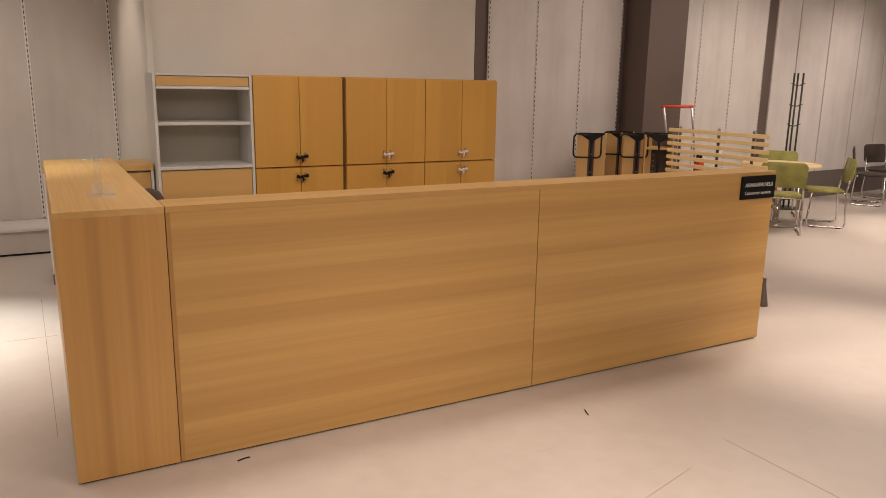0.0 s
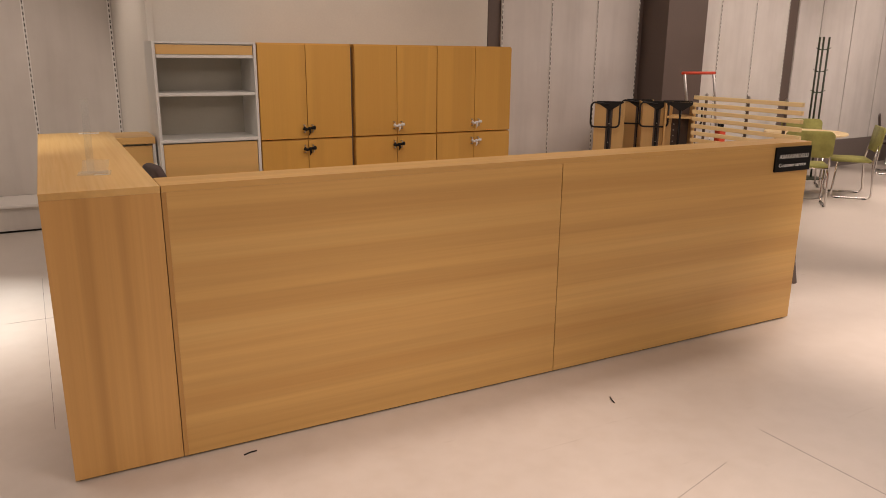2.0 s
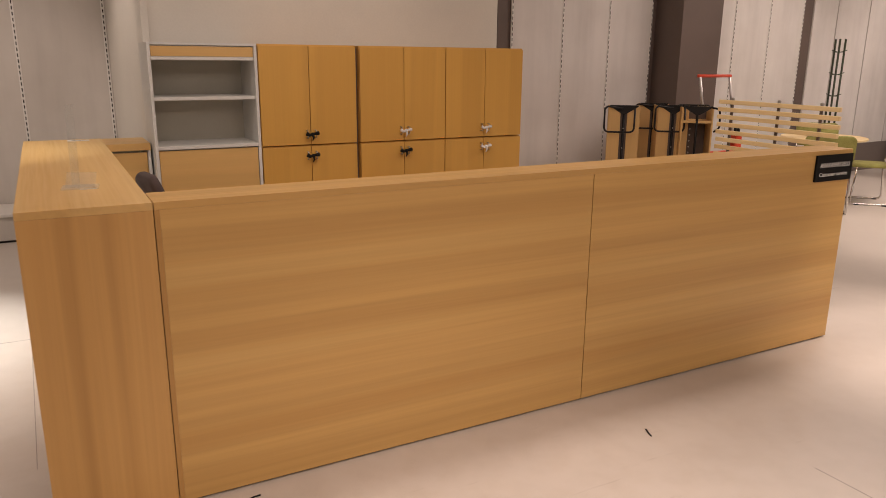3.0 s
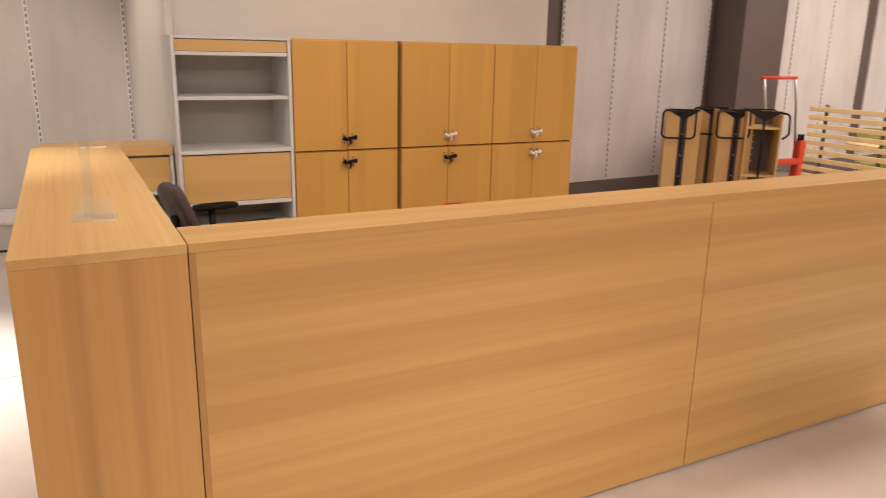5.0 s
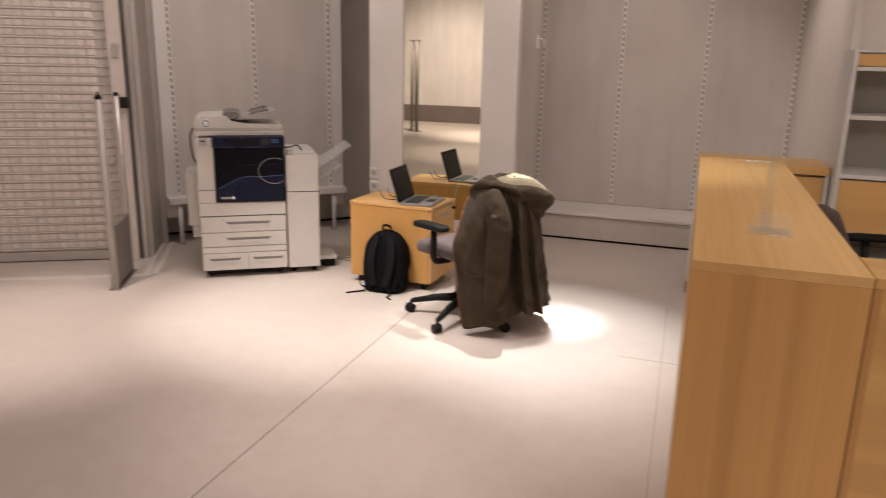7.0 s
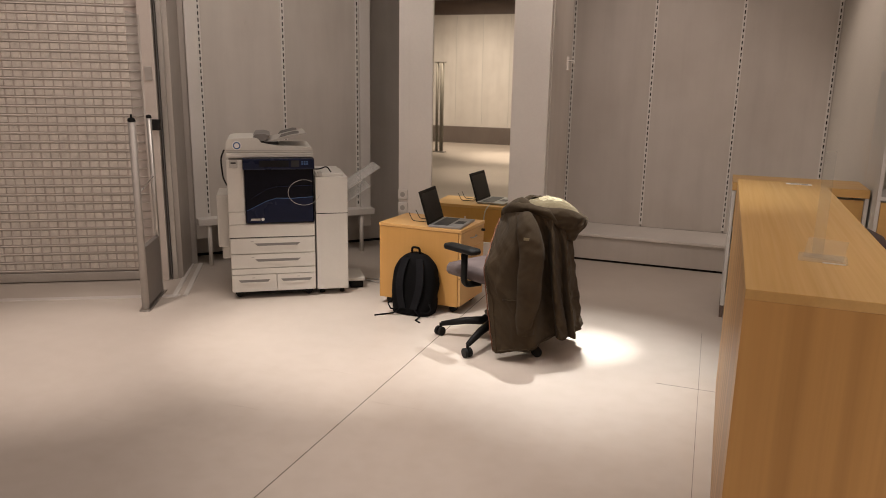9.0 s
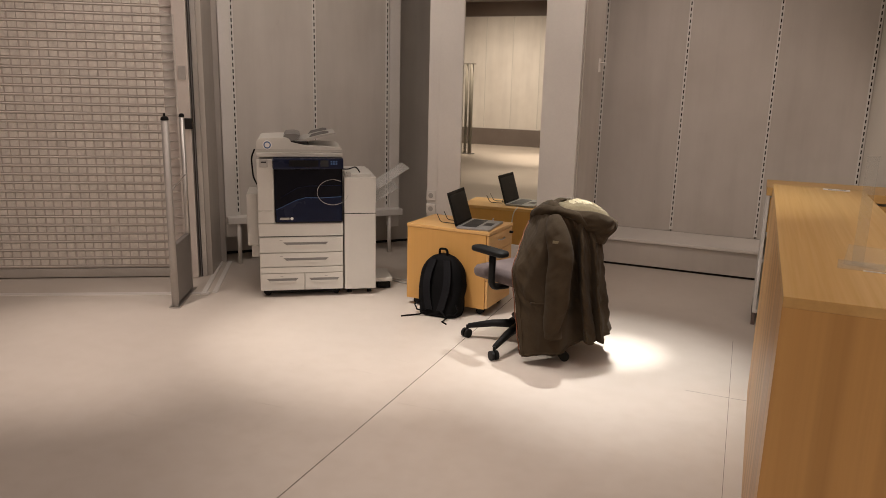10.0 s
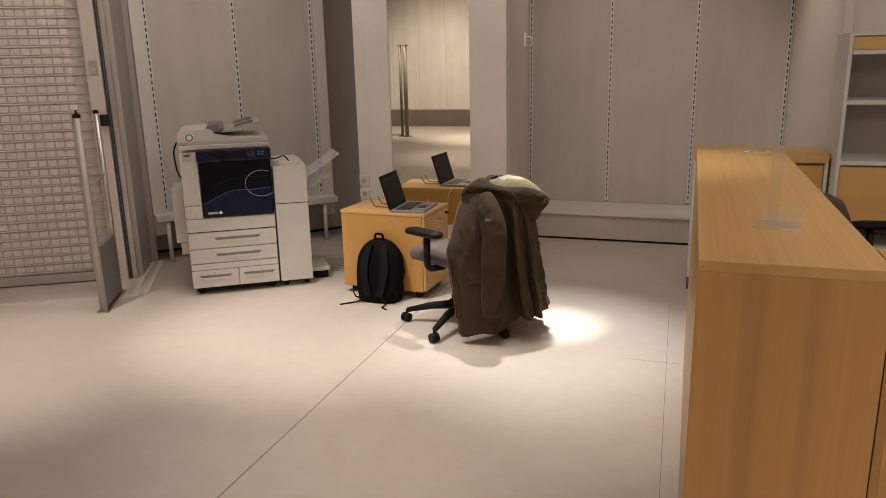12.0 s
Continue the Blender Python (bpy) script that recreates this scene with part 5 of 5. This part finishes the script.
def book_trolley(m, both=False):
    """Upright plywood shelf trolley; its narrow end faces -y. both: a gusset and a handle at the open end too."""
    t = thing("shelf_trolley", "birch plywood shelf trolley with black steel handle", "trolley", m, "parked shelf trolleys")
    w, d, z0, z1 = 0.30, 0.33, 0.12, 1.14
    for a, b in ((0.0, 0.118), (w - 0.118, w)):
        slab("end_board", M_PLY, t, a, b, 0.0, 0.018, z0, z1 - 0.01, 0.003)
    for a in (0.0, w - 0.016):
        slab("side_board", M_PLY, t, a, a + 0.016, 0.02, d, z0, z1 - 0.01, 0.003)
    bar("upright", M_BLACKMETAL, t, [(w / 2, 0.01, 0.06), (w / 2, 0.01, z1 - 0.06)], 0.013, 8)
    bm = bmesh.new()
    prism(bm, [(w / 2 - 0.02, z1 - 0.08), (w / 2 + 0.02, z1 - 0.08), (w - 0.015, z1 - 0.008), (w - 0.015, z1 + 0.004), (0.015, z1 + 0.004), (0.015, z1 - 0.008)], -0.004, 0.016)
    part("gusset", bm, M_BLACKMETAL, t)
    if both:
        bm = bmesh.new()
        prism(bm, [(w / 2 - 0.02, z1 - 0.08), (w / 2 + 0.02, z1 - 0.08), (w - 0.015, z1 - 0.008), (w - 0.015, z1 + 0.004), (0.015, z1 + 0.004), (0.015, z1 - 0.008)], d - 0.012, d + 0.006)
        part("gusset", bm, M_BLACKMETAL, t)
        bar("upright", M_BLACKMETAL, t, [(w / 2, d - 0.02, 0.55), (w / 2, d - 0.02, z1 - 0.06)], 0.013, 8)
        bar("handle", M_BLACKMETAL, t, bent([(0.02, d, z1 - 0.01), (-0.05, d + 0.01, z1 - 0.02), (-0.06, d + 0.02, z1 - 0.2), (-0.01, d, z1 - 0.24)], 0.04), 0.0095, 8)
    for i in range(4):
        part("bolt", made(tube, [(w / 2, -0.008, 0.35 + i * 0.19), (w / 2, 0.002, 0.35 + i * 0.19)], 0.006, 8), M_STEEL, t)
    for z in (0.16, 0.55, 0.98):
        slab("shelf", M_PLY, t, 0.018, w - 0.018, 0.03, d - 0.012, z, z + 0.022, 0.003)
    slab("inner_back", M_BROWN, t, 0.018, w - 0.018, 0.022, 0.03, 0.13, z1 - 0.02)
    for i in range(5):
        part("bolt", made(tube, [(w * 0.55, 0.03, 0.66 + i * 0.06), (w * 0.55, 0.036, 0.66 + i * 0.06)], 0.008, 8), M_STEEL, t)
    loop = bent([(w / 2, 0.0, z1 - 0.03), (-0.01, -0.05, z1 - 0.005), (-0.035, -0.07, z1 - 0.03), (-0.035, -0.07, z1 - 0.25), (w - 0.05, -0.07, z1 - 0.25), (w - 0.05, -0.05, z1 - 0.02)], 0.05)
    bar("handle", M_BLACKMETAL, t, loop, 0.0095, 8)
    for x in (0.04, w - 0.04):
        for y in (0.05, d - 0.06):
            bm = bmesh.new()
            bmesh.ops.create_cone(bm, cap_ends=True, segments=14, radius1=0.05, radius2=0.05, depth=0.028, matrix=pose(x, y, 0.05, 0, 90))
            box(bm, x - 0.02, x + 0.02, y - 0.02, y + 0.02, 0.09, 0.1199)
            part("castor", bm, M_BLACK, t)
    return t


tr = book_trolley(pose(5.00, 3.16, 0, 0, 0, -40))
copy_thing(tr, pose(5.58, 3.36, 0, 0, 0, -42))
copy_thing(tr, pose(5.50, 3.00, 0, 0, 0, -36))
book_trolley(pose(6.03, 2.85, 0, 0, 0, 142), True)


def red_trolley():
    t = thing("hand_trolley", "red hand trolley with a tall silver push handle", "trolley", pose(6.21, 3.17, 0, 0, 0, -4))
    bar("grip", M_RED, t, [(-0.02, 0, 1.418), (0.44, 0, 1.418)], 0.016, 10)
    bar("strut", M_ALU, t, [(0.01, 0, 1.41), (0.10, 0.02, 1.1), (0.27, 0.05, 0.62)], 0.014, 10)
    bar("strut", M_STEEL, t, [(0.42, 0, 1.41), (0.51, 0.02, 1.1), (0.60, 0.05, 0.70)], 0.012, 10)
    slab("mast", M_RED, t, 0.565, 0.655, -0.045, 0.045, 0.05, 0.80, 0.02)
    slab("cross_bar", M_RED, t, 0.20, 0.65, -0.05, 0.03, 0.56, 0.62, 0.015)
    slab("post", M_RED, t, 0.19, 0.26, -0.05, 0.03, 0.08, 0.61, 0.015)
    slab("motor_box", M_DARKWALL, t, 0.29, 0.51, 0.0, 0.2, 0.1, 0.5, 0.015)
    slab("platform", M_RED, t, 0.17, 0.67, -0.1, 0.5, 0.06, 0.1, 0.01)
    for x in (0.22, 0.62):
        for y in (-0.06, 0.45):
            bm = bmesh.new()
            bmesh.ops.create_cone(bm, cap_ends=True, segments=14, radius1=0.03, radius2=0.03, depth=0.03, matrix=pose(x, y, 0.03, 0, 90))
            part("wheel", bm, M_BLACK, t)
    bar("bolt", M_BLACK, t, [(0.585, 0, 0.80), (0.585, 0, 0.86)], 0.018, 8)
    bar("bolt", M_BLACK, t, [(0.63, 0, 0.80), (0.63, 0, 0.86)], 0.018, 8)


red_trolley()


def slat_screen():
    t = thing("slatted_screen", "screen of pale birch slats on dark metal posts", "screen", pose(4.365, 1.25, 0, 0, 0, -93.5))
    for x in (0.085, 0.48, 0.80):
        p = bar("post", M_BROWN, t, [(x, 0.03, 0.015), (x, 0.03, 1.30)], 0.0105, 10)
        part("finial", made(lathe, [(0.008, 1.30), (0.012, 1.304), (0.012, 1.313), (0.003, 1.319)], 12, (x, 0.03)), M_STEEL, p)
        slab("foot", M_BLACKMETAL, t, x - 0.02, x + 0.02, -0.02, 0.10, 0.0, 0.018, 0.004)
    for i in range(20):
        k = 0.006 * ((i * 7) % 5) / 4
        slab("slat", M_SLAT, t, -0.005 - k, 0.955 + k, -0.012, 0.012, 1.27 - i * 0.0525, 1.299 - i * 0.0525, 0.005)
    brace = bar("brace", M_BROWN, t, [(0.72, 0.03, 0.24), (0.73, 0.36, 0.205)], 0.014, 8)
    part("brace_foot", made(lathe, [(0.045, 0.0), (0.042, 0.02), (0.018, 0.16), (0.016, 0.21)], 16, (0.73, 0.37)), M_BROWN, brace)


slat_screen()
tub = thing("red_tub", "red plastic tub on the floor before the cupboards", "tub", pose(2.70, 2.75, 0))
part("wall", made(lathe, [(0.14, 0.0), (0.15, 0.02), (0.19, 0.47), (0.205, 0.475), (0.205, 0.49), (0.185, 0.49), (0.135, 0.03)], 28), M_RED, tub, smooth=False)

# ---- things: the cafe corner ----


def cafe_table(m, top_mat, r=0.45):
    t = thing("cafe_table", "round pale wood table on a chrome pedestal", "table", m, "cafe tables")
    part("tabletop", made(lathe, [(r - 0.012, 0.727), (r, 0.733), (r, 0.747), (r - 0.006, 0.753)], 48), top_mat, t)
    part("column", made(lathe, [(0.075, 0.03), (0.045, 0.05), (0.04, 0.69), (0.09, 0.727)], 24), M_CHROME, t, smooth=True)
    part("foot", made(lathe, [(0.27, 0.0), (0.28, 0.008), (0.26, 0.018), (0.08, 0.032)], 36), M_STEEL, t)
    return t


def cafe_chair(m, material, label):
    """Sled-base chair that faces +x."""
    t = thing("cafe_chair", label, "chair", m, "cafe chairs")
    part("seat", made(pad, -0.2, 0.23, -0.235, 0.235, 0.425, 0.455, 0.06, 0.012), material, t, smooth=True)
    bm = made(pad, -0.145, 0.145, -0.245, 0.245, 0, 0.025, 0.06, 0.01, 8, lambda x, y: y * y * 0.5)
    b = part("backrest", bm, material, t, smooth=True)
    b.matrix_basis = pose(-0.215, 0, 0.69, 0, -98)
    for s in (-1, 1):
        y = s * 0.24
        bar("frame", M_CHROME, t, bent([(0.17, y, 0.42), (0.2, y, 0.012), (-0.23, y, 0.012), (-0.2, y * 0.96, 0.43), (-0.238, y * 0.9, 0.62)], 0.06), 0.011, 10)
        slab("glide", M_BLACK, t, 0.1, 0.15, y - 0.014, y + 0.014, 0.0, 0.013, 0.003)
        slab("glide", M_BLACK, t, -0.18, -0.13, y - 0.014, y + 0.014, 0.0, 0.013, 0.003)
    bar("cross_bar", M_CHROME, t, [(0.17, -0.235, 0.42), (0.17, 0.235, 0.42)], 0.011)
    bar("cross_bar", M_CHROME, t, [(-0.18, -0.235, 0.42), (-0.18, 0.235, 0.42)], 0.011)
    return t


cafe_table(pose(7.89, 2.82, 0), M_SLAT)
GREEN = "green upholstered chrome sled-base chair at the round table"
cafe_chair(pose(7.48, 2.50, 0, 0, 0, 42), M_GREEN, GREEN)
cafe_chair(pose(8.57, 3.34, 0, 0, 0, 222), M_GREEN, GREEN)
cafe_chair(pose(8.40, 2.56, 0, 0, 0, 134), M_GREEN, GREEN)
cafe_table(pose(11.6, 3.0, 0), M_BROWNCLOTH, 0.5)
BROWN = "dark brown chrome sled-base chair at the far table"
cafe_chair(pose(10.72, 3.38, 0, 0, 0, -58), M_BROWNCLOTH, BROWN)
cafe_chair(pose(11.6, 3.65, 0, 0, 0, -95), M_BROWNCLOTH, BROWN)


def coat_stand():
    t = thing("coat_stand", "dark green metal coat stand with pegs", "coat stand", pose(9.17, 3.64, 0))
    part("foot", made(lathe, [(0.2, 0.0), (0.2, 0.012), (0.05, 0.02)], 24), M_RACK, t)
    for i in range(3):
        a = radians(90 + i * 120)
        x, y = 0.065 * math.cos(a), 0.065 * math.sin(a)
        p = bar("pole", M_RACK, t, [(x, y, 0.01), (x, y, 1.86)], 0.013, 8)
        for z in (1.15, 1.42, 1.70):
            bar("peg", M_RACK, p, [(x * 0.4, y * 0.4, z), (x * 1.55, y * 1.55, z + 0.025)], 0.006, 6)
    for z in (0.5, 1.15, 1.42, 1.70):
        part("hoop", made(tube, [(0.065 * math.cos(a), 0.065 * math.sin(a), z) for a in (k * math.tau / 20 for k in range(21))], 0.005, 6), M_RACK, t, smooth=True)


coat_stand()
